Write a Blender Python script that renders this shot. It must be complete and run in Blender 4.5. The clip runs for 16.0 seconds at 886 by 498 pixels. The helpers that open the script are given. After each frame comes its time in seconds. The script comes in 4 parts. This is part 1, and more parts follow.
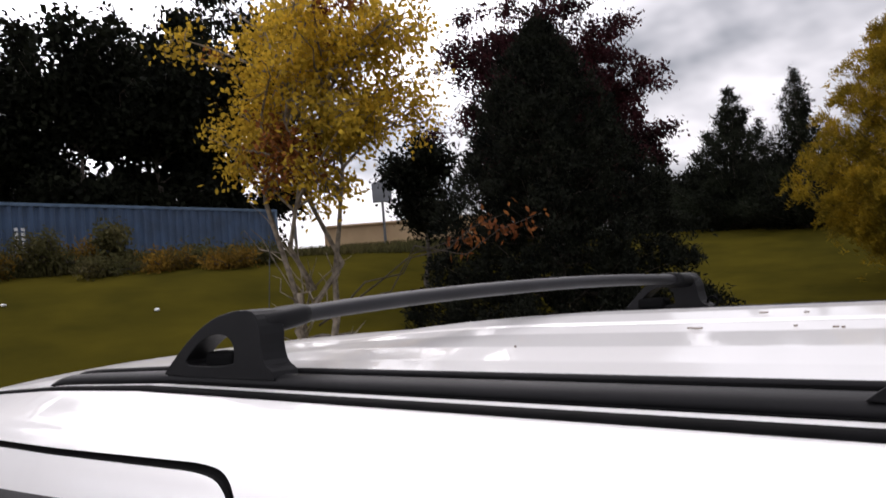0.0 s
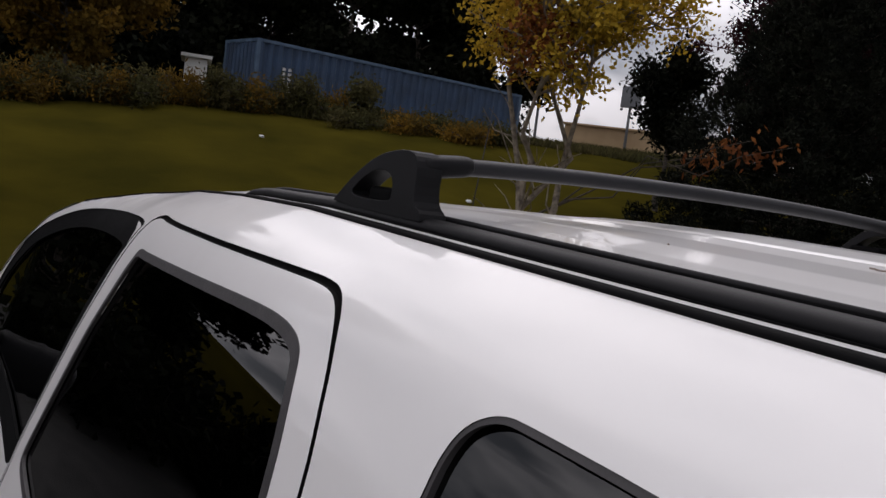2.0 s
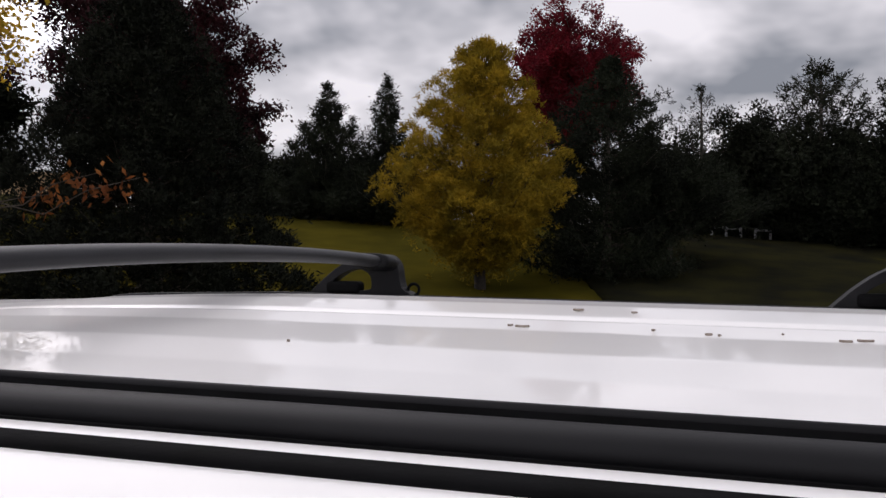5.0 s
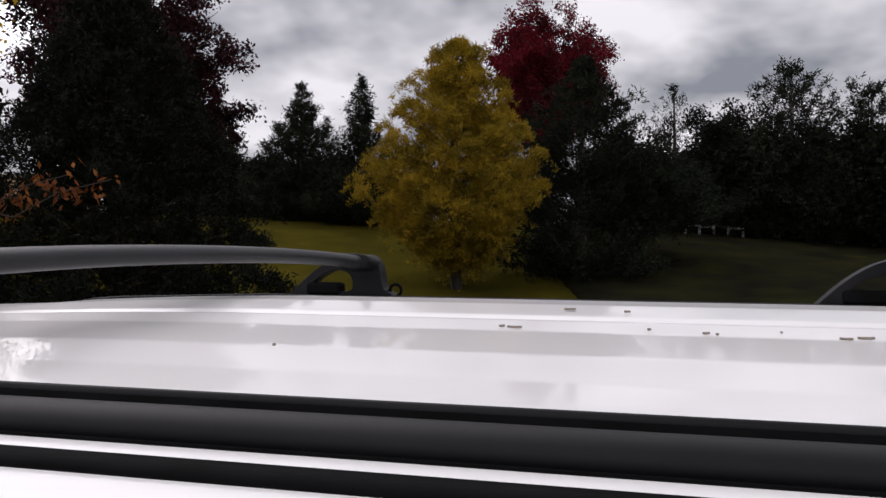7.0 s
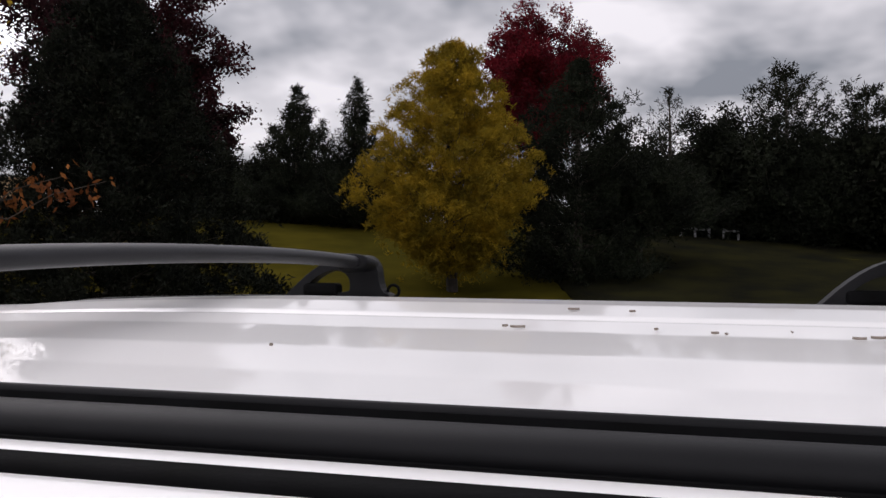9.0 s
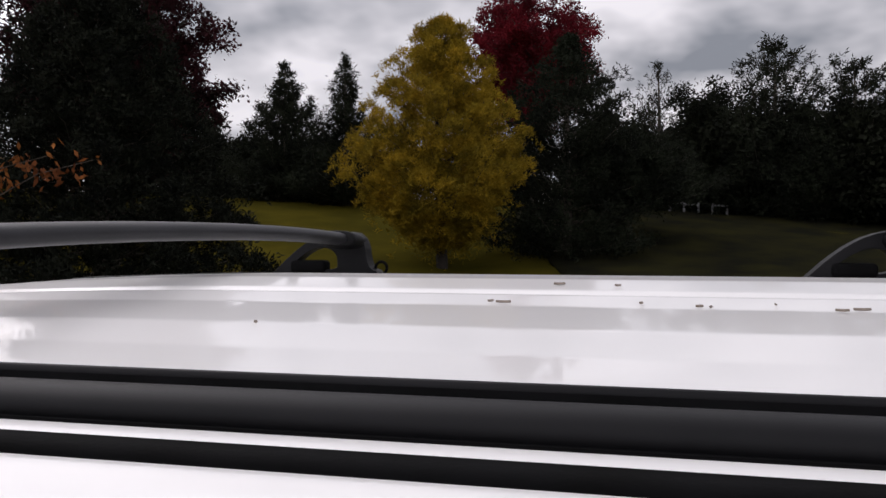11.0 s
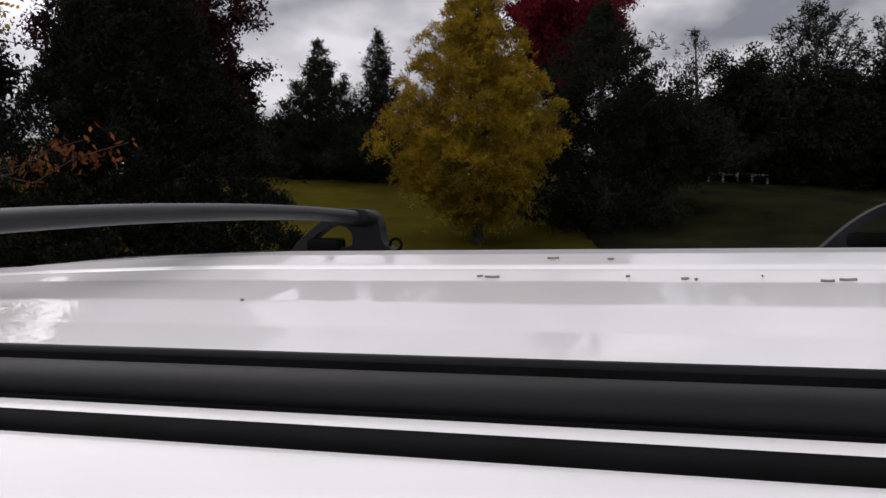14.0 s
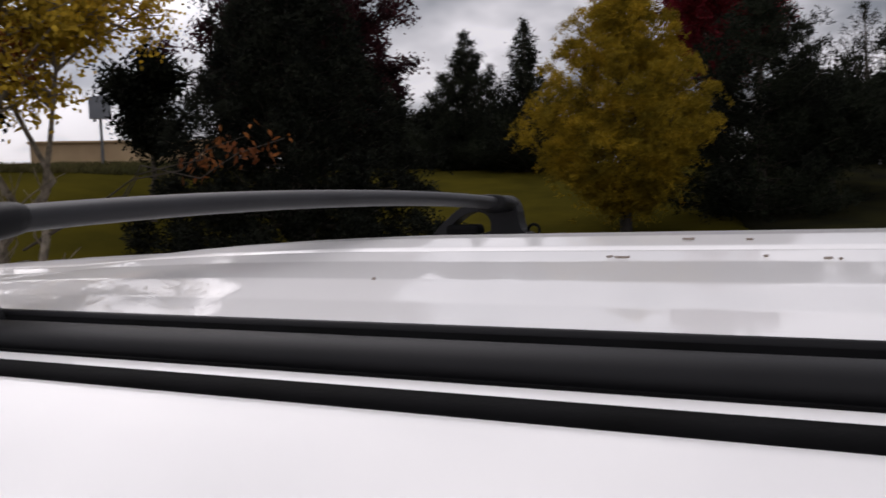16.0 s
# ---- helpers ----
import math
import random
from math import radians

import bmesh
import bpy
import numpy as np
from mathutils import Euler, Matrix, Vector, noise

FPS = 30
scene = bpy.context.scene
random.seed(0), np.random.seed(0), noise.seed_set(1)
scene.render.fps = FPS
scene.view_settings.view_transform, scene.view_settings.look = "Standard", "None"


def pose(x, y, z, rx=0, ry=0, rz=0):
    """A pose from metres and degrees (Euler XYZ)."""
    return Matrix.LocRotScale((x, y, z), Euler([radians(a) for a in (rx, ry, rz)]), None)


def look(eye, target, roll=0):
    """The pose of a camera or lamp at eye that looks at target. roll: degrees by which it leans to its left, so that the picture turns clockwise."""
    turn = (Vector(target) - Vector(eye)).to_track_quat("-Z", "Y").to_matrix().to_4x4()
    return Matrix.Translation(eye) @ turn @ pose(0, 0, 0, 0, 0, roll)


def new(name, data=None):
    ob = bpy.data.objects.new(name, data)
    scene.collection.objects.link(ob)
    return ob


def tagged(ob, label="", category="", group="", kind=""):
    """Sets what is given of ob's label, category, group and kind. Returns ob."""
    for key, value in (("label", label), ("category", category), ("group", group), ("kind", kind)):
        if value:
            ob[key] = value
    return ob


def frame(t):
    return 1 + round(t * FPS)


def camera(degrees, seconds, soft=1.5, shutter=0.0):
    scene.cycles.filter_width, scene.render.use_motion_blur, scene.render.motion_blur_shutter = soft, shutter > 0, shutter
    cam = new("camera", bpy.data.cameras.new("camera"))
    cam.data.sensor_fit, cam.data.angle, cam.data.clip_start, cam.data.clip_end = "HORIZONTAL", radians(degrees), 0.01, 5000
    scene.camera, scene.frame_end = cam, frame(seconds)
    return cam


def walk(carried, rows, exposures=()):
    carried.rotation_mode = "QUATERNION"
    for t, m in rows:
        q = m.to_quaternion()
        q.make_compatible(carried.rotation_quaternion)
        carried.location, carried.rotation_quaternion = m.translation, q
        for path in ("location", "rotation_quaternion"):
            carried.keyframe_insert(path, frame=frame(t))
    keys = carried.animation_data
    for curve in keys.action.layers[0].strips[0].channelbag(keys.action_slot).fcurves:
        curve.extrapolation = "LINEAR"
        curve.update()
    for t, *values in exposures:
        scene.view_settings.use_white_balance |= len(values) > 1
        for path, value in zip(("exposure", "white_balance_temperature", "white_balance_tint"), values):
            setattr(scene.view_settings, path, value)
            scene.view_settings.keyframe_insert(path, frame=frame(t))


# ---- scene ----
cam = camera(55.19, 16.0, soft=1.5, shutter=0.4)
ROWS = [
    (0.0, 0.8311, -0.5777, 1.8131, 92.011, 4.754, 44.297),
    (0.5, 0.7948, -0.5354, 1.8002, 89.572, 4.018, 43.242),
    (1.0, 0.8344, -0.4678, 1.7962, 87.808, -1.923, 47.620),
    (1.5, 0.8685, -0.4791, 1.7737, 85.778, -6.471, 56.295),
    (2.0, 0.8660, -0.4963, 1.7749, 84.675, -7.241, 59.760),
    (2.5, 0.7922, -0.4696, 1.7555, 84.888, -7.675, 54.196),
    (3.0, 0.6532, -0.4641, 1.7596, 86.899, -4.859, 36.582),
    (3.5, 0.5362, -0.4337, 1.7622, 87.363, -3.529, 25.110),
    (4.0, 0.5183, -0.4163, 1.7741, 89.590, -1.971, 20.180),
    (4.5, 0.5052, -0.4181, 1.7924, 89.341, -0.405, 17.843),
    (5.0, 0.4775, -0.3979, 1.8018, 89.727, -0.594, 16.546),
    (7.5, 0.4580, -0.3781, 1.8004, 89.665, -0.098, 14.772),
    (8.0, 0.4566, -0.3835, 1.8022, 89.441, -0.133, 14.746),
    (8.5, 0.4531, -0.3709, 1.7987, 89.603, -0.018, 14.601),
    (9.0, 0.4488, -0.3609, 1.7960, 89.935, -0.147, 14.593),
    (11.5, 0.4544, -0.3583, 1.7949, 88.189, 0.412, 13.784),
    (12.0, 0.4558, -0.3589, 1.7956, 88.216, 0.465, 13.766),
    (12.5, 0.4517, -0.3451, 1.7915, 87.915, 0.644, 14.073),
    (13.0, 0.4625, -0.3529, 1.7966, 87.850, 0.729, 13.776),
    (13.5, 0.4778, -0.3591, 1.7979, 87.431, 0.975, 14.787),
    (14.0, 0.4960, -0.3555, 1.7959, 86.731, 1.358, 16.360),
    (14.5, 0.5181, -0.3517, 1.7966, 87.318, 1.266, 17.052),
    (15.0, 0.5220, -0.3448, 1.7939, 87.233, 1.479, 18.725),
    (15.5, 0.5198, -0.3507, 1.7922, 86.829, 1.801, 21.207),
    (16.0, 0.5137, -0.3570, 1.7876, 86.367, 2.226, 26.235),
]
EXPOSURES = [(t, s, 6800, 20) for t, s in ((0.0, 0.10), (0.5, -0.1), (1.0, -0.3), (1.5, -0.57), (2.5, -0.66), (3.0, -0.80), (3.5, -0.55), (5.0, -0.20), (9.0, -0.20),
                                           (11.5, -0.24), (13.0, -0.33), (16.0, -0.38))]
walk(cam, [(t, pose(*r)) for t, *r in ROWS], EXPOSURES)

# ---- sky, sun ----
world = bpy.data.worlds.new("overcast_sky")
scene.world = world
world.use_nodes = True
SUN_AZ, SUN_EL = 62.0, 38.0          # degrees left of straight across the car, and up


def build_sky():
    nt = world.node_tree
    nt.nodes.clear()
    N, K = nt.nodes.new, nt.links.new
    out, bg = N("ShaderNodeOutputWorld"), N("ShaderNodeBackground")
    sky = N("ShaderNodeTexSky")
    sky.sky_type, sky.sun_disc = "NISHITA", False
    sky.sun_elevation, sky.sun_rotation = radians(SUN_EL), radians(-SUN_AZ)
    co = N("ShaderNodeTexCoord")
    sep = N("ShaderNodeSeparateXYZ")
    K(co.outputs["Generated"], sep.inputs[0])
    # clouds lie in a flat layer: divide the direction by its height
    up = N("ShaderNodeMath")
    up.operation = "ADD"
    up.inputs[1].default_value = 0.42
    K(sep.outputs["Z"], up.inputs[0])
    mx = N("ShaderNodeMath")
    mx.operation = "MAXIMUM"
    mx.inputs[1].default_value = 0.06
    K(up.outputs[0], mx.inputs[0])
    dv = N("ShaderNodeVectorMath")
    dv.operation = "DIVIDE"
    comb = N("ShaderNodeCombineXYZ")
    for i in range(3):
        K(mx.outputs[0], comb.inputs[i])
    K(co.outputs["Generated"], dv.inputs[0])
    K(comb.outputs[0], dv.inputs[1])
    n1 = N("ShaderNodeTexNoise")
    n1.inputs["Scale"].default_value = 2.5
    n1.inputs["Detail"].default_value = 4
    n1.inputs["Roughness"].default_value = 0.52
    n1.inputs["Distortion"].default_value = 0.1
    K(dv.outputs[0], n1.inputs["Vector"])
    ramp = N("ShaderNodeValToRGB")
    ramp.color_ramp.elements[0].position, ramp.color_ramp.elements[0].color = 0.38, (0.315, 0.360, 0.410, 1)
    ramp.color_ramp.elements[1].position, ramp.color_ramp.elements[1].color = 0.60, (1.11, 1.16, 1.22, 1)
    K(n1.outputs["Fac"], ramp.inputs[0])
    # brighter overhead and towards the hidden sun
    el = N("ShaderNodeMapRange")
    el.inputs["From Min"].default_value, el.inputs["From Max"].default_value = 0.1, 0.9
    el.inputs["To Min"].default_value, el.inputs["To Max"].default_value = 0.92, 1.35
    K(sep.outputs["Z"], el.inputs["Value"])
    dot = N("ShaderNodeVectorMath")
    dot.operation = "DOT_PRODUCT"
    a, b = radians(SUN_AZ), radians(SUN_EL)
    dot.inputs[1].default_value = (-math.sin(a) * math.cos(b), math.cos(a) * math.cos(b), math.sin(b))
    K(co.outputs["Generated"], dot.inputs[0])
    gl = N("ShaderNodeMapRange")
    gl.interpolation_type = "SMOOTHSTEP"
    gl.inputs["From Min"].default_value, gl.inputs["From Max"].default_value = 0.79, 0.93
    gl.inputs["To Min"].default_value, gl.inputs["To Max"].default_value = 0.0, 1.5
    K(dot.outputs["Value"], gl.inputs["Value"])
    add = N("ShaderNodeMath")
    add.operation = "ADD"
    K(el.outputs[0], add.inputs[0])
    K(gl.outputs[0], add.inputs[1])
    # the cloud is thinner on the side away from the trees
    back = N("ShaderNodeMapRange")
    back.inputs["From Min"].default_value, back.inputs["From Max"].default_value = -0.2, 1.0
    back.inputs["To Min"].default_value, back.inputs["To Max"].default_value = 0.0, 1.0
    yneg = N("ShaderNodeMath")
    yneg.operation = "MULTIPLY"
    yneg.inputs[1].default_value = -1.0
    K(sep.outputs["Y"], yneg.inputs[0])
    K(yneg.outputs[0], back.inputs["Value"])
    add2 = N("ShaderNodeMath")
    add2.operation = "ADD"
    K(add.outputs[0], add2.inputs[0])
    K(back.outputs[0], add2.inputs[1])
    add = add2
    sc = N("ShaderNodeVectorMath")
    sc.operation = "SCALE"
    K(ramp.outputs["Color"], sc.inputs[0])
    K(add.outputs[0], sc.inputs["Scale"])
    s2 = N("ShaderNodeVectorMath")
    s2.operation = "SCALE"
    s2.inputs["Scale"].default_value = 0.05
    K(sky.outputs["Color"], s2.inputs[0])
    mixn = N("ShaderNodeMix")
    mixn.data_type = "RGBA"
    mixn.inputs["Factor"].default_value = 0.9
    K(s2.outputs[0], mixn.inputs["A"])
    K(sc.outputs[0], mixn.inputs["B"])
    K(mixn.outputs["Result"], bg.inputs["Color"])
    bg.inputs["Strength"].default_value = 0.95
    K(bg.outputs[0], out.inputs[0])


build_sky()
sun = new("sun", bpy.data.lights.new("sun", "SUN"))
sun.data.energy, sun.data.angle, sun.data.color = 0.5, radians(70), (1.0, 0.95, 0.88)
_a, _b = radians(SUN_AZ), radians(SUN_EL)
sun.matrix_world = look((-math.sin(_a) * math.cos(_b) * 40, math.cos(_a) * math.cos(_b) * 40, math.sin(_b) * 40), (0, 0, 0))


# ---- materials ----
def mat(name, color, rough=0.6, color2=None, scale=6.0, bump=0.0, bump_scale=60.0, metal=0.0, coat=0.0, island=0.0,
        translucent=0.0, object_random=0.0, spec=0.5, detail=4.0, transmission=0.0, ramp=(0.35, 0.65), coords="Object"):
    m = bpy.data.materials.new(name)
    m.use_nodes = True
    nt = m.node_tree
    N, K = nt.nodes.new, nt.links.new
    p = nt.nodes["Principled BSDF"]
    p.inputs["Roughness"].default_value, p.inputs["Metallic"].default_value = rough, metal
    p.inputs["Specular IOR Level"].default_value, p.inputs["Coat Weight"].default_value = spec, coat
    p.inputs["Coat Roughness"].default_value = 0.03
    p.inputs["Transmission Weight"].default_value = transmission
    co = N("ShaderNodeTexCoord")
    c1 = (*color, 1)
    c2 = (*(color2 or [v * 0.75 for v in color]), 1)
    noi = N("ShaderNodeTexNoise")
    noi.inputs["Scale"].default_value, noi.inputs["Detail"].default_value = scale, detail
    K(co.outputs[coords], noi.inputs["Vector"])
    r = N("ShaderNodeValToRGB")
    r.color_ramp.elements[0].position, r.color_ramp.elements[1].position = ramp
    r.color_ramp.elements[0].color, r.color_ramp.elements[1].color = c2, c1
    K(noi.outputs["Fac"], r.inputs[0])
    col = r.outputs["Color"]
    if island or object_random:
        g = N("ShaderNodeNewGeometry") if island else N("ShaderNodeObjectInfo")
        hsv = N("ShaderNodeHueSaturation")
        mr = N("ShaderNodeMapRange")
        amount = island or object_random
        mr.inputs["To Min"].default_value, mr.inputs["To Max"].default_value = 1 - amount, 1 + amount
        K(g.outputs["Random Per Island" if island else "Random"], mr.inputs["Value"])
        K(mr.outputs[0], hsv.inputs["Value"])
        K(col, hsv.inputs["Color"])
        col = hsv.outputs["Color"]
    K(col, p.inputs["Base Color"])
    if bump:
        n2 = N("ShaderNodeTexNoise")
        n2.inputs["Scale"].default_value, n2.inputs["Detail"].default_value = bump_scale, 3.0
        K(co.outputs[coords], n2.inputs["Vector"])
        b = N("ShaderNodeBump")
        b.inputs["Strength"].default_value, b.inputs["Distance"].default_value = bump, 0.01
        K(n2.outputs["Fac"], b.inputs["Height"])
        K(b.outputs[0], p.inputs["Normal"])
    if translucent:
        t = N("ShaderNodeBsdfTranslucent")
        K(col, t.inputs["Color"])
        mx = N("ShaderNodeMixShader")
        mx.inputs[0].default_value = translucent
        K(p.outputs[0], mx.inputs[1])
        K(t.outputs[0], mx.inputs[2])
        K(mx.outputs[0], nt.nodes["Material Output"].inputs["Surface"])
    return m


PAINT = mat("white_car_paint", (0.84, 0.822, 0.810), 0.42, (0.805, 0.788, 0.772), 2.2, coat=0.7)
TRIM = mat("black_textured_plastic", (0.009, 0.0088, 0.0098), 0.5, (0.006, 0.006, 0.0068), 9.0, bump=0.05, bump_scale=1400, spec=0.14)
BAR = mat("grey_black_powder_coat", (0.017, 0.017, 0.020), 0.48, (0.012, 0.012, 0.014), 14.0, bump=0.05, bump_scale=700, spec=0.3)
RUBBER = mat("black_rubber", (0.006, 0.006, 0.0065), 0.8, (0.004, 0.004, 0.004), 20.0, bump=0.1, bump_scale=300, spec=0.04)
MOULD = mat("dark_grey_window_moulding", (0.055, 0.050, 0.052), 0.42, (0.042, 0.039, 0.040), 30.0, bump=0.1, bump_scale=400, spec=0.3)
INSIDE = mat("dark_cabin_plastic", (0.018, 0.017, 0.017), 0.7, (0.011, 0.011, 0.011), 8.0, bump=0.2, bump_scale=200)
CLOTH = mat("grey_seat_cloth", (0.05, 0.048, 0.047), 0.9, (0.035, 0.034, 0.034), 40.0, bump=0.4, bump_scale=400)
CHROME = mat("steel", (0.55, 0.55, 0.56), 0.25, (0.48, 0.48, 0.5), 20.0, metal=1.0)
LAMP = mat("clear_lamp_plastic", (0.75, 0.75, 0.76), 0.08, (0.7, 0.7, 0.7), 5.0, transmission=0.6)
REDLAMP = mat("red_lamp_plastic", (0.4, 0.012, 0.012), 0.1, (0.3, 0.01, 0.01), 5.0)
LEAFLITTER = mat("dry_leaf", (0.34, 0.28, 0.23), 0.8, (0.18, 0.14, 0.11), 60.0, bump=0.3, bump_scale=200)


def glass(name, tint):
    m = bpy.data.materials.new(name)
    m.use_nodes = True
    nt = m.node_tree
    N, K = nt.nodes.new, nt.links.new
    tr, gl, mx, fr = N("ShaderNodeBsdfTransparent"), N("ShaderNodeBsdfGlossy"), N("ShaderNodeMixShader"), N("ShaderNodeFresnel")
    tr.inputs["Color"].default_value = (*tint, 1)
    gl.inputs["Roughness"].default_value = 0.012
    fr.inputs["IOR"].default_value = 1.62
    K(fr.outputs[0], mx.inputs[0])
    K(tr.outputs[0], mx.inputs[1])
    K(gl.outputs[0], mx.inputs[2])
    K(mx.outputs[0], nt.nodes["Material Output"].inputs["Surface"])
    return m


TINTED = glass("privacy_glass", (0.012, 0.012, 0.013))
CLEAR = glass("clear_glass", (0.30, 0.32, 0.31))

GRASS = mat("lawn", (0.068, 0.055, 0.008), 1.0, (0.038, 0.033, 0.006), 0.55, bump=0.9, bump_scale=22, detail=12, spec=0.0, ramp=(0.3, 0.7))
ASPHALT = mat("dark_asphalt", (0.062, 0.060, 0.058), 0.9, (0.045, 0.044, 0.043), 3.0, bump=0.8, bump_scale=120, spec=0.1, detail=8)
BLADE = mat("grass_blades", (0.072, 0.064, 0.010), 0.8, (0.046, 0.043, 0.008), 0.5, island=0.18, translucent=0.3, spec=0.15)
WEED = mat("tall_dry_weeds", (0.095, 0.080, 0.032), 0.85, (0.055, 0.056, 0.020), 0.5, island=0.4, translucent=0.3, spec=0.1)
BARK = mat("grey_brown_bark", (0.075, 0.060, 0.048), 0.95, (0.035, 0.028, 0.023), 9.0, bump=0.9, bump_scale=30)
DARK_BARK = mat("dark_brown_bark", (0.030, 0.022, 0.017), 0.95, (0.014, 0.011, 0.009), 9.0, bump=0.9, bump_scale=30)
PALE_BARK = mat("pale_bark", (0.25, 0.205, 0.155), 0.9, (0.10, 0.08, 0.06), 12.0, bump=0.7, bump_scale=40)


def leafmat(name, a, b, scale=1.2, island=0.4, translucent=0.35):
    return mat(name, a, 0.8, b, scale, island=island, translucent=translucent, spec=0.06)


YELLOW_LEAF = leafmat("yellow_autumn_leaf", (0.60, 0.39, 0.040), (0.36, 0.245, 0.032), 1.1, 0.4, 0.42)
RUST_LEAF = leafmat("rust_red_leaf", (0.28, 0.105, 0.030), (0.12, 0.04, 0.016), 2.0)
GOLD_NEEDLE = leafmat("golden_needle", (0.37, 0.240, 0.020), (0.135, 0.100, 0.012), 1.1, 0.3, 0.35)
# spruce: near-black noise patches paint shade between the needle clumps
SPRUCE_NEEDLE = leafmat("clump_shaded_spruce_needle", (0.019, 0.021, 0.014), (0.003, 0.004, 0.003), 2.4, 0.4, 0.1)
PINE_NEEDLE = leafmat("blue_green_pine_needle", (0.021, 0.025, 0.015), (0.006, 0.007, 0.005), 0.8, 0.4, 0.15)
PURPLE_LEAF = leafmat("dark_purple_leaf", (0.052, 0.014, 0.017), (0.017, 0.008, 0.009), 1.0, 0.4, 0.2)
CRIMSON_LEAF = leafmat("crimson_leaf", (0.17, 0.012, 0.018), (0.065, 0.008, 0.012), 0.8, 0.4, 0.3)
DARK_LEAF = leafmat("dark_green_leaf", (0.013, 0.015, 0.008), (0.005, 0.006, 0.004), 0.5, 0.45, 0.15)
OLIVE_LEAF = leafmat("olive_gold_leaf", (0.22, 0.125, 0.020), (0.10, 0.065, 0.014), 0.8, 0.4, 0.3)

CONTAINER = mat("weathered_blue_paint", (0.036, 0.075, 0.145), 0.55, (0.024, 0.048, 0.09), 1.3, bump=0.2, bump_scale=20)
CONTAINER_EDGE = mat("faded_blue_rail_paint", (0.10, 0.16, 0.24), 0.6, (0.05, 0.09, 0.15), 2.0)
WHITE_MARK = mat("white_stencil_paint", (0.70, 0.70, 0.70), 0.7, (0.5, 0.5, 0.5), 8.0)
OFFWHITE = mat("offwhite_sheet_metal", (0.80, 0.80, 0.78), 0.55, (0.70, 0.70, 0.68), 0.8, bump=0.1, bump_scale=8)
TAN = mat("tan_wall", (0.48, 0.34, 0.20), 0.85, (0.38, 0.26, 0.15), 0.6, bump=0.3, bump_scale=4)
GREYRAIL = mat("weathered_grey_rail", (0.26, 0.26, 0.27), 0.8, (0.16, 0.16, 0.17), 3.0, bump=0.2, bump_scale=20)
# darkened lawn tone: paints the shade under the tree row
SHADED_GROUND = mat("shade_dark_ground", (0.020, 0.019, 0.008), 1.0, (0.010, 0.010, 0.007), 0.6, bump=0.9, bump_scale=14, detail=10, spec=0.0)
GREYWALL = mat("slate_grey_sheet", (0.17, 0.18, 0.20), 0.6, (0.13, 0.135, 0.15), 0.8)


# ---- mesh helpers ----
def raw_mesh(name, verts, faces, material, smooth=False):
    me = bpy.data.meshes.new(name)
    me.from_pydata([tuple(v) for v in verts], [], faces)
    me.materials.append(material)
    if smooth:
        me.polygons.foreach_set("use_smooth", [True] * len(me.polygons))
    me.update()
    return me


def put(name, mesh, parent=None, label=""):
    ob = new(name, mesh)
    if parent is not None:
        ob.parent = parent
    return tagged(ob, label) if label else ob


def part(name, bm, material, parent=None, label="", smooth=False):
    me = bpy.data.meshes.new(name)
    bm.to_mesh(me)
    bm.free()
    me.materials.append(material)
    if smooth:
        me.polygons.foreach_set("use_smooth", [True] * len(me.polygons))
    return put(name, me, parent, label)


def soften(ob, width, segments=2, angle=40):
    m = ob.modifiers.new("bevel", "BEVEL")
    m.width, m.segments, m.limit_method, m.angle_limit = width, segments, "ANGLE", radians(angle)
    return ob


def thicken(ob, depth, offset=-1):
    m = ob.modifiers.new("thickness", "SOLIDIFY")
    m.thickness, m.offset = depth, offset
    return ob


def box(bm, x0, x1, y0, y1, z0, z1):
    v = [bm.verts.new((x, y, z)) for z in (z0, z1) for y in (y0, y1) for x in (x0, x1)]
    for f in ((0, 2, 3, 1), (4, 5, 7, 6), (0, 1, 5, 4), (2, 6, 7, 3), (0, 4, 6, 2), (1, 3, 7, 5)):
        bm.faces.new([v[i] for i in f])
    return v


def grid_mesh(name, fn, us, vs, material, smooth=True, flip=False):
    verts = [fn(u, v) for u in us for v in vs]
    n = len(vs)
    faces = []
    for i in range(len(us) - 1):
        for j in range(n - 1):
            f = (i * n + j, (i + 1) * n + j, (i + 1) * n + j + 1, i * n + j + 1)
            faces.append(f[::-1] if flip else f)
    return raw_mesh(name, verts, faces, material, smooth)


def loft(name, rings, material, closed=True, caps=True, smooth=True):
    n = len(rings[0])
    verts = [p for r in rings for p in r]
    faces = []
    for i in range(len(rings) - 1):
        for j in range(n if closed else n - 1):
            k = (j + 1) % n
            faces.append((i * n + j, i * n + k, (i + 1) * n + k, (i + 1) * n + j))
    if caps and closed:
        faces.append(tuple(range(n))[::-1])
        faces.append(tuple((len(rings) - 1) * n + j for j in range(n)))
    return raw_mesh(name, verts, faces, material, smooth)


def tube_rings(points, radii, sides=8):
    rings = []
    pts = [Vector(p) for p in points]
    side = None
    for i, p in enumerate(pts):
        d = (pts[min(i + 1, len(pts) - 1)] - pts[max(i - 1, 0)]).normalized()
        if side is None:
            side = d.orthogonal().normalized()
        side = (side - d * side.dot(d)).normalized()
        up = d.cross(side)
        rings.append([p + (side * math.cos(a) + up * math.sin(a)) * radii[i] for a in
                      [2 * math.pi * k / sides for k in range(sides)]])
    return rings


def tube(name, points, radii, material, sides=8):
    if not isinstance(radii, (list, tuple)):
        radii = [radii] * len(points)
    return loft(name, tube_rings(points, radii, sides), material)


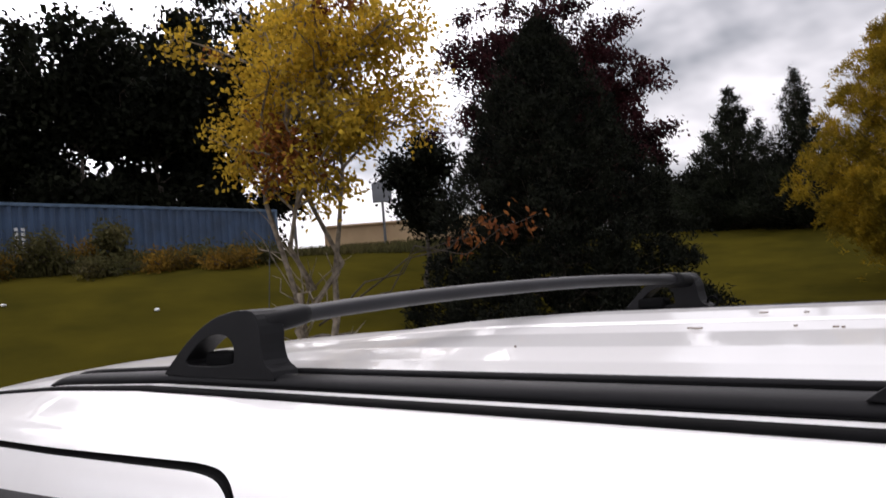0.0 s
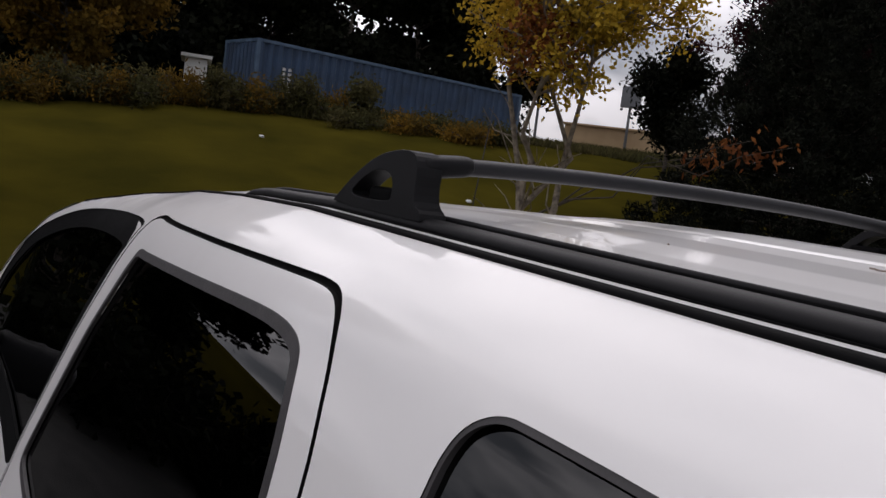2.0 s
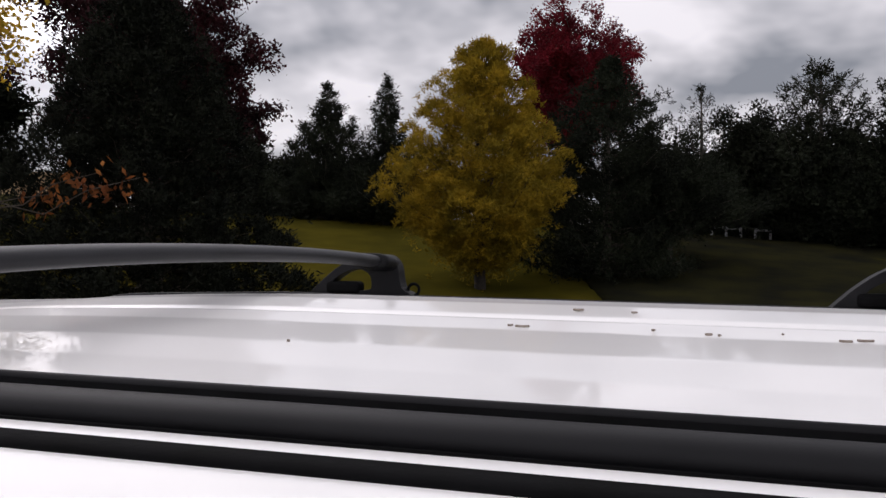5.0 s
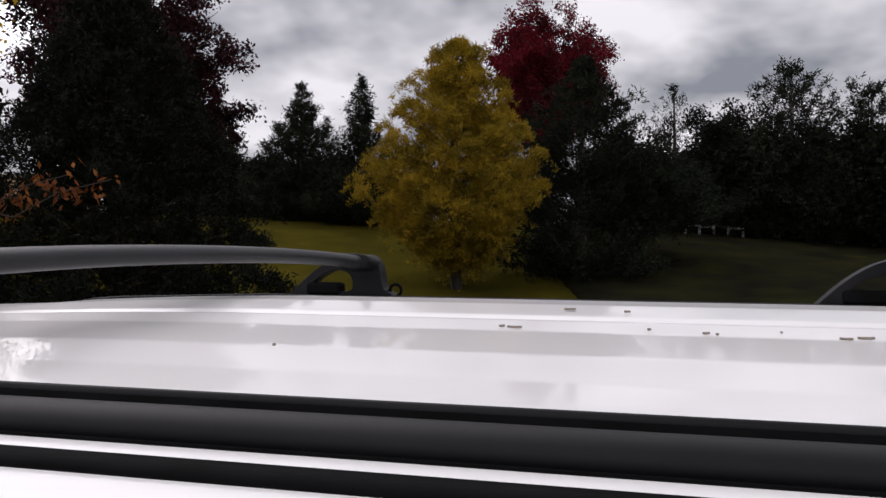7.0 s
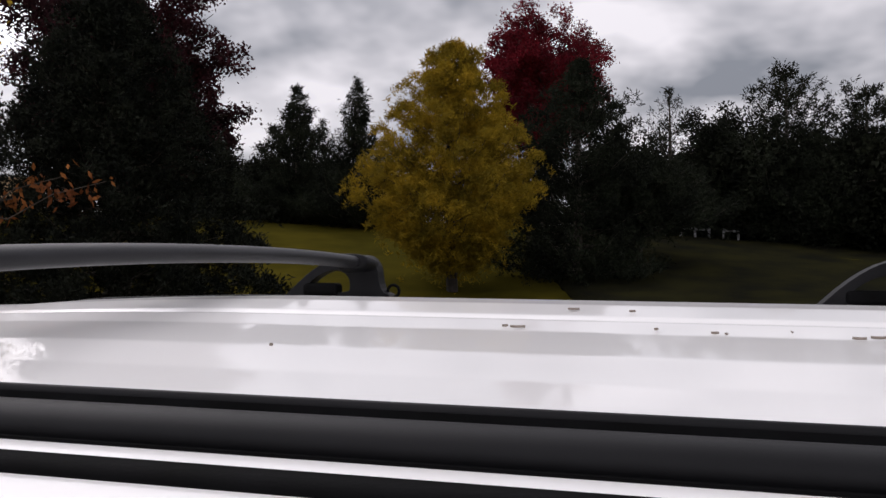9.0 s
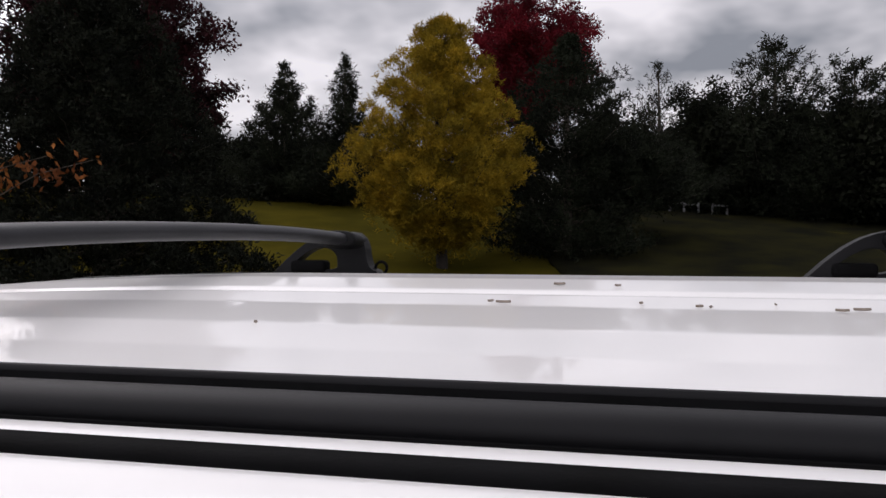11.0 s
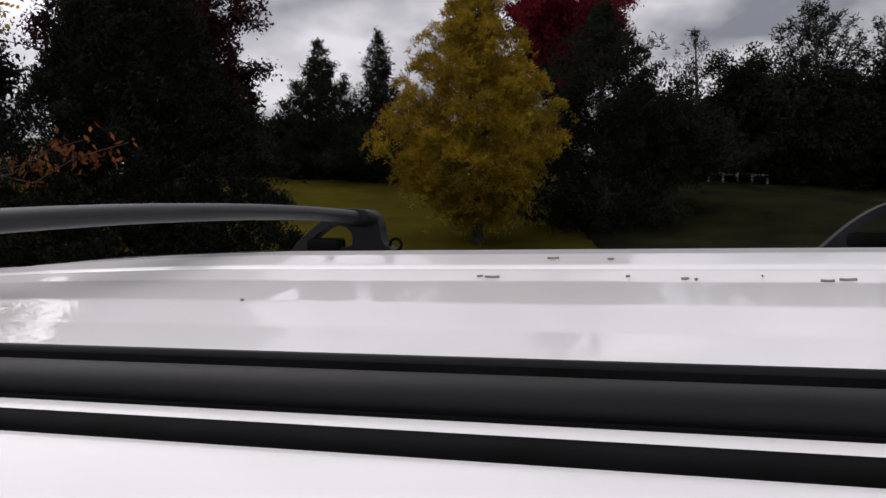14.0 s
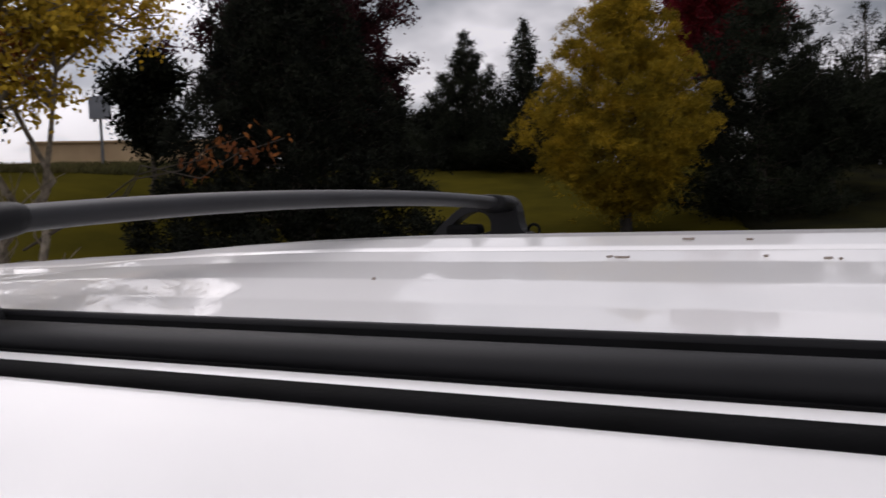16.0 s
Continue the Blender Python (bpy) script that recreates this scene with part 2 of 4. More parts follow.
def tubes_mesh(name, paths, material, sides=5):
    """Many tapered tubes in one mesh: a tree's wood."""
    verts, faces = [], []
    for pts, radii in paths:
        rings = tube_rings(pts, radii, sides)
        b = len(verts)
        verts += [p for r in rings for p in r]
        for i in range(len(rings) - 1):
            for j in range(sides):
                k = (j + 1) % sides
                faces.append((b + i * sides + j, b + i * sides + k, b + (i + 1) * sides + k, b + (i + 1) * sides + j))
    return raw_mesh(name, verts, faces, material, True)


def blades_mesh(name, base, tip, width, material, rng, fold=0.0):
    """Leaves or needles: one lozenge each from base to tip, with a random turn about its own axis."""
    n = len(base)
    d = tip - base
    rnd = rng.normal(size=(n, 3))
    side = np.cross(d, rnd)
    side /= np.linalg.norm(side, axis=1)[:, None] + 1e-9
    side *= width[:, None] * 0.5
    mid = base + d * 0.45
    if fold:
        mid = mid + np.cross(side, d) / (np.linalg.norm(d, axis=1)[:, None] + 1e-9) * fold
    v = np.stack([base, mid + side, tip, mid - side], 1).reshape(-1, 3)
    me = bpy.data.meshes.new(name)
    me.vertices.add(4 * n)
    me.vertices.foreach_set("co", v.astype(np.float32).ravel())
    me.loops.add(4 * n)
    me.loops.foreach_set("vertex_index", np.arange(4 * n, dtype=np.int32))
    me.polygons.add(n)
    me.polygons.foreach_set("loop_start", np.arange(0, 4 * n, 4, dtype=np.int32))
    me.polygons.foreach_set("loop_total", np.full(n, 4, dtype=np.int32))
    me.materials.append(material)
    me.update(calc_edges=True)
    me.validate()
    return me


# ---- ground ----
EYE = 1.8


def smooth01(t):
    t = np.clip(t, 0, 1)
    return t * t * (3 - 2 * t)


def ground_z(x, y):
    """The lawn: level round the car, then a bank that rises to a crest."""
    az = np.degrees(np.arctan2(-np.asarray(x, float), np.asarray(y, float)))
    r = np.hypot(x, y)
    slope = np.interp(az, [-120, -40, -13, 0, 18, 28, 44, 66, 77, 87, 110, 150], [0, 0, .006, .021, .030, .032, .043, .043, .041, .022, .01, 0])
    crest = np.interp(az, [-60, 28, 45, 60, 90, 150], [45, 45, 32, 27, 27, 27])
    foot = np.interp(az, [-60, 28, 45, 150], [21, 21, 11, 11])
    rise = np.interp(az, [-120, -60, -40, 110, 150], [0, 0, 1, 1, 0])
    return (EYE + slope * crest) * rise * smooth01((r - foot) / (crest - foot))


def polar(az, d, eye=(0.46, -0.37)):
    a = radians(az)
    return eye[0] - d * math.sin(a), eye[1] + d * math.cos(a)


def build_ground():
    rs = np.concatenate([np.linspace(0.0, 60, 91), np.geomspace(64, 2500, 16)])
    th = np.linspace(0, 2 * math.pi, 181)[:-1]
    verts, faces = [(0, 0, 0)], []
    rng = np.random.default_rng(4)
    for r in rs[1:]:
        x, y = -r * np.sin(th), r * np.cos(th)
        z = ground_z(x, y) + (rng.normal(size=len(th)) * 0.02 if 18 < r < 60 else 0)
        verts += list(zip(x, y, z))
    n = len(th)
    for j in range(n):
        faces.append((0, 1 + j, 1 + (j + 1) % n))
    for i in range(len(rs) - 2):
        for j in range(n):
            a, b = 1 + i * n + j, 1 + i * n + (j + 1) % n
            faces.append((a, a + n, b + n, b))
    ob = put("ground", raw_mesh("ground", verts, faces, GRASS, True))
    tagged(ob, "mown olive-green lawn rising to a low bank", "lawn", kind="structure")


build_ground()


def shade_sheet():
    """Ground sheet under the tree row, the trees' shade put into its dark colour, with a ragged edge towards the lawn.
    """
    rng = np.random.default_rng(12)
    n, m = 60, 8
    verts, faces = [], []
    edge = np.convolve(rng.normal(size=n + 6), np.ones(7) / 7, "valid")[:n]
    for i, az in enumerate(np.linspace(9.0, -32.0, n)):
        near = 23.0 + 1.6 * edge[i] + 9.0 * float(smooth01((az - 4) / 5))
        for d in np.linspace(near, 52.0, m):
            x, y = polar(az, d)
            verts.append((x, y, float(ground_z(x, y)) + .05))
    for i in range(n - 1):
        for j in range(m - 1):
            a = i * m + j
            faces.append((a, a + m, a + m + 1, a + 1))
    ob = put("shade_sheet", raw_mesh("shade_sheet", verts, faces, SHADED_GROUND, True))
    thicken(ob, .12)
    tagged(ob, "dark ground sheet coloured as the shade under the row of trees", "ground", kind="structure")


shade_sheet()


def scatter(name, count, az0, az1, r0, r1, h, w, material, seed, label, category, lean=0.35, hvar=0.5):
    rng = np.random.default_rng(seed)
    az = np.radians(rng.uniform(az0, az1, count))
    r = np.sqrt(rng.uniform(r0 * r0, r1 * r1, count))
    x, y = -r * np.sin(az), r * np.cos(az)
    keep = (x < -4.2) | (x > 2.0) | (y > 2.6) | (y < -1.6)
    x, y = x[keep], y[keep]
    n = len(x)
    base = np.stack([x, y, ground_z(x, y) - 0.02], 1)
    hh = h * (1 - hvar + 2 * hvar * rng.random(n) ** 1.5)
    tip = base + np.stack([rng.normal(size=n) * lean, rng.normal(size=n) * lean, np.ones(n)], 1) * hh[:, None]
    ob = put(name, blades_mesh(name, base, tip, np.full(n, w) * rng.uniform(.6, 1.4, n), material, rng))
    return tagged(ob, label, category, kind="stuff")



bm = bmesh.new()
box(bm, -6.5, 5.0, -9.0, 2.0, -.03, .004)
box(bm, -45.0, -6.5, -9.0, -.6, -.03, .004)
soften(part("driveway", bm, ASPHALT), .02)
tagged(bpy.data.objects["driveway"], "dark asphalt driveway under the parked car", "driveway", kind="structure")


# ---- the car ----
from mathutils.geometry import delaunay_2d_cdt

H0 = 1.70            # height of the roof rail's foot
SPAN = 1.15          # from one roof rail to the other
MID = SPAN / 2

car = new("car")
tagged(car, "white estate car with black roof rails and crossbars", "car")
car.matrix_world = Matrix.Translation((0, 0, H0)) @ pose(0, 0, 0, -0.6, 0, 0) @ Matrix.Translation((0, 0, -H0))

_zk = np.array([-1.34, -1.2, -1.0, -.8, -.7, -.62, -.28, -.15, -.09, -.055, -.028, -.004])
_yk = np.array([.30, .345, .365, .375, .37, .345, .25, .205, .178, .150, .100, .038])
_zf = np.linspace(-1.34, -.004, 400)
_yf = np.interp(_zf, _zk, _yk)
_ker = np.hanning(19)
_ker /= _ker.sum()
_yf[9:-9] = np.convolve(_yf, _ker, "valid")


def drop(x):
    return float(np.interp(x, [-2.7, -2.5, -2.2, -1.8, -1.5, -1.2, -.9, -.6, -.3, .7, 1.2],
                           [-.66, -.56, -.36, -.195, -.118, -.062, -.028, -.010, 0, 0, -.012]))


def side_y(x, z):
    """How far the flank stands outside the roof rail at z below the rail's foot."""
    k = float(smooth01((x + 1.9) / 1.0))
    o = float(np.interp(z - k * drop(x), _zf, _yf))
    taper = 0.16 * max(0.0, (-x - 2.7) / 0.9) ** 2 + 0.10 * max(0.0, (x - 0.7) / 0.5) ** 2
    return o - taper


def chaikin(pts, n=2):
    pts = [Vector(p) for p in pts]
    for _ in range(n):
        pts = [q for i in range(len(pts)) for q in (pts[i].lerp(pts[(i + 1) % len(pts)], .25), pts[i].lerp(pts[(i + 1) % len(pts)], .75))]
    return pts


def dense(pts, step=0.03):
    out = []
    for i, p in enumerate(pts):
        q = pts[(i + 1) % len(pts)]
        n = max(1, int((q - p).length / step))
        out += [p.lerp(q, k / n) for k in range(n)]
    return out


def grow(pts, d):
    """A counter-clockwise outline moved outwards by d."""
    out = []
    n = len(pts)
    for i in range(n):
        t = (pts[(i + 1) % n] - pts[i - 1]).normalized()
        out.append(pts[i] + Vector((t.y, -t.x)) * d)
    return out


def ccw(pts):
    a = sum(pts[i].x * pts[(i + 1) % len(pts)].y - pts[(i + 1) % len(pts)].x * pts[i].y for i in range(len(pts)))
    return pts if a > 0 else pts[::-1]


def inside(c, poly):
    px, py = np.array([p.x for p in poly]), np.array([p.y for p in poly])
    qx, qy = np.roll(px, -1), np.roll(py, -1)
    res = np.zeros(len(c), bool)
    for a, b, e, f in zip(px, py, qx, qy):
        m = (b > c[:, 1]) != (f > c[:, 1])
        with np.errstate(divide="ignore", invalid="ignore"):
            res ^= m & (c[:, 0] < (e - a) * (c[:, 1] - b) / (f - b + 1e-15) + a)
    return res


def panel(name, outline, holes, material, inset=0.0, right=False, step=0.03, depth=0.006):
    """A sheet of the car's flank, cut to an outline with holes, laid on the flank's curve."""
    loops = [outline, *holes]
    verts, edges = [], []
    for lp in loops:
        b = len(verts)
        verts += [Vector((p.x, p.y)) for p in lp]
        edges += [(b + i, b + (i + 1) % len(lp)) for i in range(len(lp))]
    xs = [p.x for p in outline]
    zs = [p.y for p in outline]
    g = np.array([(x, z) for x in np.arange(min(xs), max(xs), step * 1.6) for z in
                  np.concatenate([np.arange(min(zs), max(min(zs), -.30), step * 1.6), np.arange(max(min(zs), -.30), max(zs), .016)])])
    if len(g):
        g = g[inside(g, outline)]
        verts += [Vector(p) for p in g]
    v2, _, f2, *_ = delaunay_2d_cdt(verts, edges, [], 0, 1e-5)
    c = np.array([np.mean([v2[i][:] for i in f], axis=0) for f in f2])
    ok = inside(c, outline)
    for h in holes:
        ok &= ~inside(c, h)
    tris, edge_set = [], set()
    for f, k in zip(f2, ok):
        if k:
            p, q, r = (v2[i] for i in f)
            f = tuple(f) if (q - p).cross(r - p) > 0 else tuple(f)[::-1]
            tris.append(f)
            for i in range(3):
                e = (f[i], f[(i + 1) % 3])
                if (e[1], e[0]) in edge_set:
                    edge_set.discard((e[1], e[0]))
                else:
                    edge_set.add(e)
    n = len(v2)
    sgn = -1 if right else 1
    pos, nor = [], []
    for deep in (0.0, depth):
        for p in v2:
            y = -side_y(p.x, p.y) + inset + deep
            pos.append((p.x, SPAN - y if right else y, H0 + p.y))
    h = .006
    for p in v2:
        gx = -(side_y(p.x + h, p.y) - side_y(p.x - h, p.y)) / (2 * h)
        gz = -(side_y(p.x, min(p.y + h, -.005)) - side_y(p.x, p.y - h)) / (min(p.y + h, -.005) - p.y + h)
        nor.append(Vector((gx, -1.0 * sgn, gz)).normalized())
    faces, loops_n = [], []
    for f in tris:
        g = f[::-1] if right else f
        faces.append(g)
        loops_n += [nor[i] for i in g]
        g2 = tuple(i + n for i in g[::-1])
        faces.append(g2)
        loops_n += [-nor[i - n] for i in g2]
    for i, k in edge_set:
        g = (k, i, i + n, k + n)
        g = g[::-1] if right else g
        faces.append(g)
        P = [Vector(pos[t]) for t in g]
        fn = (P[1] - P[0]).cross(P[2] - P[0]).normalized()
        loops_n += [fn] * 4
    me = raw_mesh(name, pos, faces, material, True)
    me.materials.append(RUBBER if material is PAINT else material)
    me.polygons.foreach_set("material_index", [0] * (2 * len(tris)) + [1] * len(edge_set))
    me.normals_split_custom_set(loops_n)
    return me


def shape(pts, n=2, step=0.03):
    return ccw(dense(chaikin(pts, n), step))


def arch(cx, r, a0, a1, n=16):
    return [(cx + r * math.cos(radians(a0 + (a1 - a0) * i / n)), -1.34 + r * math.sin(radians(a0 + (a1 - a0) * i / n))) for i in range(n + 1)]


WHEEL_F, WHEEL_R = -2.75, 0.13
REAR_DOOR = shape([(-.735, -.072), (-.6, -.074), (-.30, -.066), (-.02, -.058), (.055, -.056), (.105, -.060), (.150, -.080), (.19, -.118), (.235, -.19),
                   (.262, -.30), (.27, -.42), (.26, -.62), (.16, -.80), (-.13, -.92), (-.30, -1.15), (-.31, -1.26), (-.4, -1.26),
                   (-.97, -1.26), (-.985, -1.2), (-.985, -.62), (-.95, -.52), (-.84, -.29), (-.755, -.11)])
REAR_WINDOW = shape([(-.665, -.128), (-.6, -.128), (-.23, -.110), (-.03, -.100), (.05, -.100), (.10, -.108), (.125, -.125), (.165, -.185),
                     (.20, -.27), (.215, -.40), (.20, -.56), (.16, -.59), (-.1, -.595), (-.80, -.595), (-.88, -.585), (-.875, -.54), (-.76, -.29), (-.68, -.15)])
QUARTER = shape([(.392, -.150), (.390, -.118), (.400, -.094), (.425, -.080), (.46, -.079), (.58, -.079), (.85, -.086), (.95, -.10), (.985, -.14),
                 (.975, -.40), (.95, -.53), (.90, -.56), (.48, -.56), (.42, -.54), (.40, -.48)])
FRONT_DOOR = shape([(-.765, -.090), (-1.06, -.104), (-1.35, -.128), (-1.55, -.160), (-1.80, -.222), (-2.05, -.305), (-2.30, -.43), (-2.44, -.53), (-2.47, -.62),
                    (-2.46, -1.0), (-2.30, -1.26), (-2.2, -1.26), (-1.0, -1.26), (-1.0, -1.2), (-1.0, -.62), (-.965, -.52), (-.855, -.29), (-.78, -.12)])
FRONT_WINDOW = shape([(-.822, -.138), (-1.06, -.146), (-1.34, -.168), (-1.55, -.200), (-1.78, -.258), (-2.02, -.345), (-2.22, -.455), (-2.28, -.56), (-2.2, -.59),
                      (-1.1, -.60), (-1.01, -.60), (-.996, -.55), (-.901, -.29), (-.831, -.16)])
FLANK = ccw(dense([Vector(p) for p in
                   [(x, drop(x) - .005) for x in np.linspace(1.12, -2.52, 60)] + [(-2.6, -.60), (-2.9, -.66), (-3.3, -.72), (-3.52, -.80), (-3.56, -.95), (-3.52, -1.34)]
                   + arch(WHEEL_F, .43, 180, 0) + [(-1.3, -1.34)] + arch(WHEEL_R, .43, 180, 0) + [(1.15, -1.34), (1.20, -1.0), (1.20, -.62), (1.17, -.3)]], 0.03))


def rubber_ring(name, outline, outer, inner, material, inset, right, parent):
    return put(name, panel(name, grow(outline, outer), [grow(outline, inner)], material, inset, right), parent)


for right in (False, True):
    flank = put("body_side", panel("body_side", FLANK, [grow(REAR_DOOR, .0035), grow(FRONT_DOOR, .0035), grow(QUARTER, 0)], PAINT, 0, right), car)
    rubber_ring("door_seal", REAR_DOOR, .012, -.012, RUBBER, .007, right, car)
    rubber_ring("door_seal", FRONT_DOOR, .012, -.010, RUBBER, .007, right, car)
    d = put("rear_door", panel("rear_door", grow(REAR_DOOR, -.0035), [REAR_WINDOW], PAINT, 0, right), car)
    w = rubber_ring("window_moulding", REAR_WINDOW, .001, -.0125, MOULD, -.001, right, d)
    put("window_pane", panel("window_pane", grow(REAR_WINDOW, -.009), [], TINTED, .007, right, depth=.004), d, "dark tinted glass")
    q = rubber_ring("quarter_moulding", QUARTER, .001, -.005, MOULD, .001, right, car)
    put("quarter_pane", panel("quarter_pane", grow(QUARTER, -.002), [], TINTED, .007, right, depth=.004), car, "dark tinted rear quarter glass")
    d = put("front_door", panel("front_door", [p for p in grow(FRONT_DOOR, -.0035)], [grow(FRONT_WINDOW, .045)], PAINT, 0, right), car)
    w = rubber_ring("window_frame", FRONT_WINDOW, .046, -.004, RUBBER, .003, right, d)
    put("window_pane", panel("window_pane", FRONT_WINDOW, [], CLEAR, .012, right, depth=.004), d, "clear glass")

# pull handles of the doors
for right in (False, True):
    for x in (-.12, -1.25):
        y = -side_y(x, -.76) - .012
        bm = bmesh.new()
        box(bm, x - .11, x + .11, -.018, .018, -.018, .018)
        h = part("door_handle", bm, PAINT, car)
        h.location = (0, SPAN - y if right else y, H0 - .76)
        soften(h, .012, 3)


def edge_y(x):
    return -side_y(x, drop(x) - .005)


# the pressed roof climbs in shallow terraces towards its middle
_ry = np.linspace(-.10, MID, 400)
_rz = np.interp(_ry, [-.10, 0, .077, .151, .23, .367, .424, .435, .448, .530, .575], [-.02, .002, .0143, .0187, .0264, .0300, .0362, .0342, .0384, .0448, .0446])
_rk = np.hanning(7)
_rk /= _rk.sum()
_rz[3:-3] = np.convolve(_rz, _rk, "valid")


def rib_height(y):
    return float(np.interp(MID - abs(y - MID), _ry, _rz))


def roof_point(x, v):
    e = edge_y(x) + 0.021
    y = e + (SPAN - 2 * e) * v
    s = 2 * v - 1
    crown = float(np.interp(x, [-1.56, -1.38, -1.0, -.72, -.4, -.28, -.15, 0], [.060, .053, .033, .028, .0285, .035, .041, .045]))
    z = crown * (1 - abs(s) ** 2.3)
    run = float(smooth01((x + .78) / .30)) * float(smooth01((1.0 - x) / .1))
    z = drop(x) + z + (rib_height(y) * crown / .0448 - z) * run
    dd = (1 - abs(s)) / 2 * (SPAN - 2 * e)
    z = min(z, drop(x) + 0.001 + .35 * max(0.0, dd - .058))
    return (x, y, H0 + z - .002)


xs = np.concatenate([np.linspace(-1.56, -.9, 14), np.linspace(-.86, .96, 30), np.linspace(1.0, 1.14, 5)])
roof = put("roof", grid_mesh("roof", roof_point, xs, np.linspace(0, 1, 241), PAINT), car, "white ribbed roof with dried leaf bits")
thicken(roof, 0.01)


def strip(name, y_in, y_out, z_in, z_mid, z_out, material, x0, x1, right, n=40):
    rings = []
    for x in np.linspace(x0, x1, n):
        e, d = edge_y(x) + .038, drop(x)
        prof = [(y_out, z_out - .006), (y_out, z_out), ((y_in + y_out) / 2, z_mid), (y_in, z_in), (y_in, z_in - .006)]
        rings.append([(x, (SPAN - (e + a)) if right else e + a, H0 + d + b) for a, b in prof])
    return put(name, loft(name, rings, material), car)


for right in (False, True):
    strip("ditch_moulding", -.0200, -.0400, -.0006, -.0010, -.0026, RUBBER, -1.5, 1.1, right)

# windscreen, tailgate, bonnet and nose


def span(x, z, v):
    e = -side_y(x, z)
    return e + (SPAN - 2 * e) * v


def screen_point(u, v):
    x = -1.57 - .95 * u
    z = drop(x)
    s = 2 * v - 1
    e = span(x, z - .005, v)
    return (x - .10 * (1 - s * s) * u, e, H0 + z + (.034 + .024 * (1 - u)) * (1 - s * s))


put("windscreen", grid_mesh("windscreen", screen_point, np.linspace(0, 1, 12), np.linspace(.05, .95, 17), CLEAR, flip=True), car, "raked clear windscreen")
for v0, v1 in ((0, .05), (.95, 1)):
    put("screen_pillar", grid_mesh("screen_pillar", screen_point, np.linspace(0, 1, 12), np.linspace(v0, v1, 4), PAINT, flip=True), car)


def bonnet_point(u, v):
    x = -2.52 - 1.02 * u
    z = float(np.interp(x, [-3.54, -3.5, -3.3, -2.9, -2.6, -2.5], [-.84, -.80, -.72, -.66, -.60, -.575]))
    s = 2 * v - 1
    return (x - .06 * (1 - s * s) * u, span(x, z, v), H0 + z + .05 * (1 - s ** 4))


thicken(put("bonnet", grid_mesh("bonnet", bonnet_point, np.linspace(0, 1, 16), np.linspace(0, 1, 25), PAINT, flip=True), car), .01)


def nose_point(u, v):
    z = -.82 - .52 * u
    s = 2 * v - 1
    return (-3.555 - .07 * (1 - s ** 4) - .05 * float(smooth01((u - .35) / .15)), span(-3.53, z, v), H0 + z)


nose = put("front_bumper", grid_mesh("front_bumper", nose_point, np.linspace(0, 1, 12), np.linspace(0, 1, 21), PAINT, flip=True), car)
thicken(nose, .01)
bm = bmesh.new()
box(bm, -3.66, -3.60, MID - .42, MID + .42, H0 - 1.02, H0 - .86)
soften(part("grille", bm, TRIM, car), .02)
for y0 in (MID - .80, MID + .50):
    bm = bmesh.new()
    box(bm, -3.63, -3.48, y0, y0 + .30, H0 - 1.00, H0 - .86)
    soften(part("headlight", bm, LAMP, car, "clear headlight"), .03, 3)


def gate_point(u, v):
    z = -.012 - 1.3 * u
    s = 2 * v - 1
    x = float(np.interp(u, [0, .05, .42, .5, .8, 1], [1.13, 1.155, 1.215, 1.225, 1.25, 1.24]))
    return (x + .04 * (1 - s ** 4), span(min(x, 1.18), max(z, -1.33), v), H0 + z + .03 * (1 - s * s) * (1 - u) ** 6)


def gate_bit(name, us, vs, material, label=""):
    o = put(name, grid_mesh(name, gate_point, us, vs, material), car, label)
    return thicken(o, .01)


gate_bit("tailgate", np.linspace(.43, 1, 12), np.linspace(0, 1, 21), PAINT)
gate_bit("tailgate_header", np.linspace(0, .06, 4), np.linspace(0, 1, 21), PAINT)
for a, b in ((0, .1), (.9, 1)):
    gate_bit("rear_pillar", np.linspace(.06, .43, 8), np.linspace(a, b, 4), PAINT)
gate_bit("rear_pane", np.linspace(.06, .43, 8), np.linspace(.1, .9, 13), TINTED, "dark tinted rear window")
for y0 in (-.30, SPAN + .16):
    bm = bmesh.new()
    box(bm, 1.20, 1.27, y0, y0 + .14, H0 - .95, H0 - .66)
    soften(part("tail_light", bm, REDLAMP, car, "red tail light"), .02)
bm = bmesh.new()
box(bm, 1.22, 1.36, -.28, SPAN + .28, H0 - 1.28, H0 - 1.08)
soften(part("rear_bumper", bm, TRIM, car), .04, 3)

# underbody and cabin
bm = bmesh.new()
box(bm, -3.4, 1.15, -.22, SPAN + .22, H0 - 1.36, H0 - 1.28)
part("underbody", bm, INSIDE, car)
bm = bmesh.new()
box(bm, -2.55, -2.15, -.16, SPAN + .16, H0 - .92, H0 - .64)
soften(part("dashboard", bm, INSIDE, car), .06, 3)
thicken(put("headliner", grid_mesh("headliner", lambda x, v: (x, .02 + 1.11 * v, roof_point(x, v)[2] - .05), np.linspace(-1.5, 1.1, 9), np.linspace(0, 1, 5), INSIDE), car), .01)


def cushion(bm, x0, x1, y0, y1, z0, z1, lean=0.0):
    v = box(bm, x0, x1, y0, y1, z0, z1)
    for p in v[4:]:
        p.co.x += lean


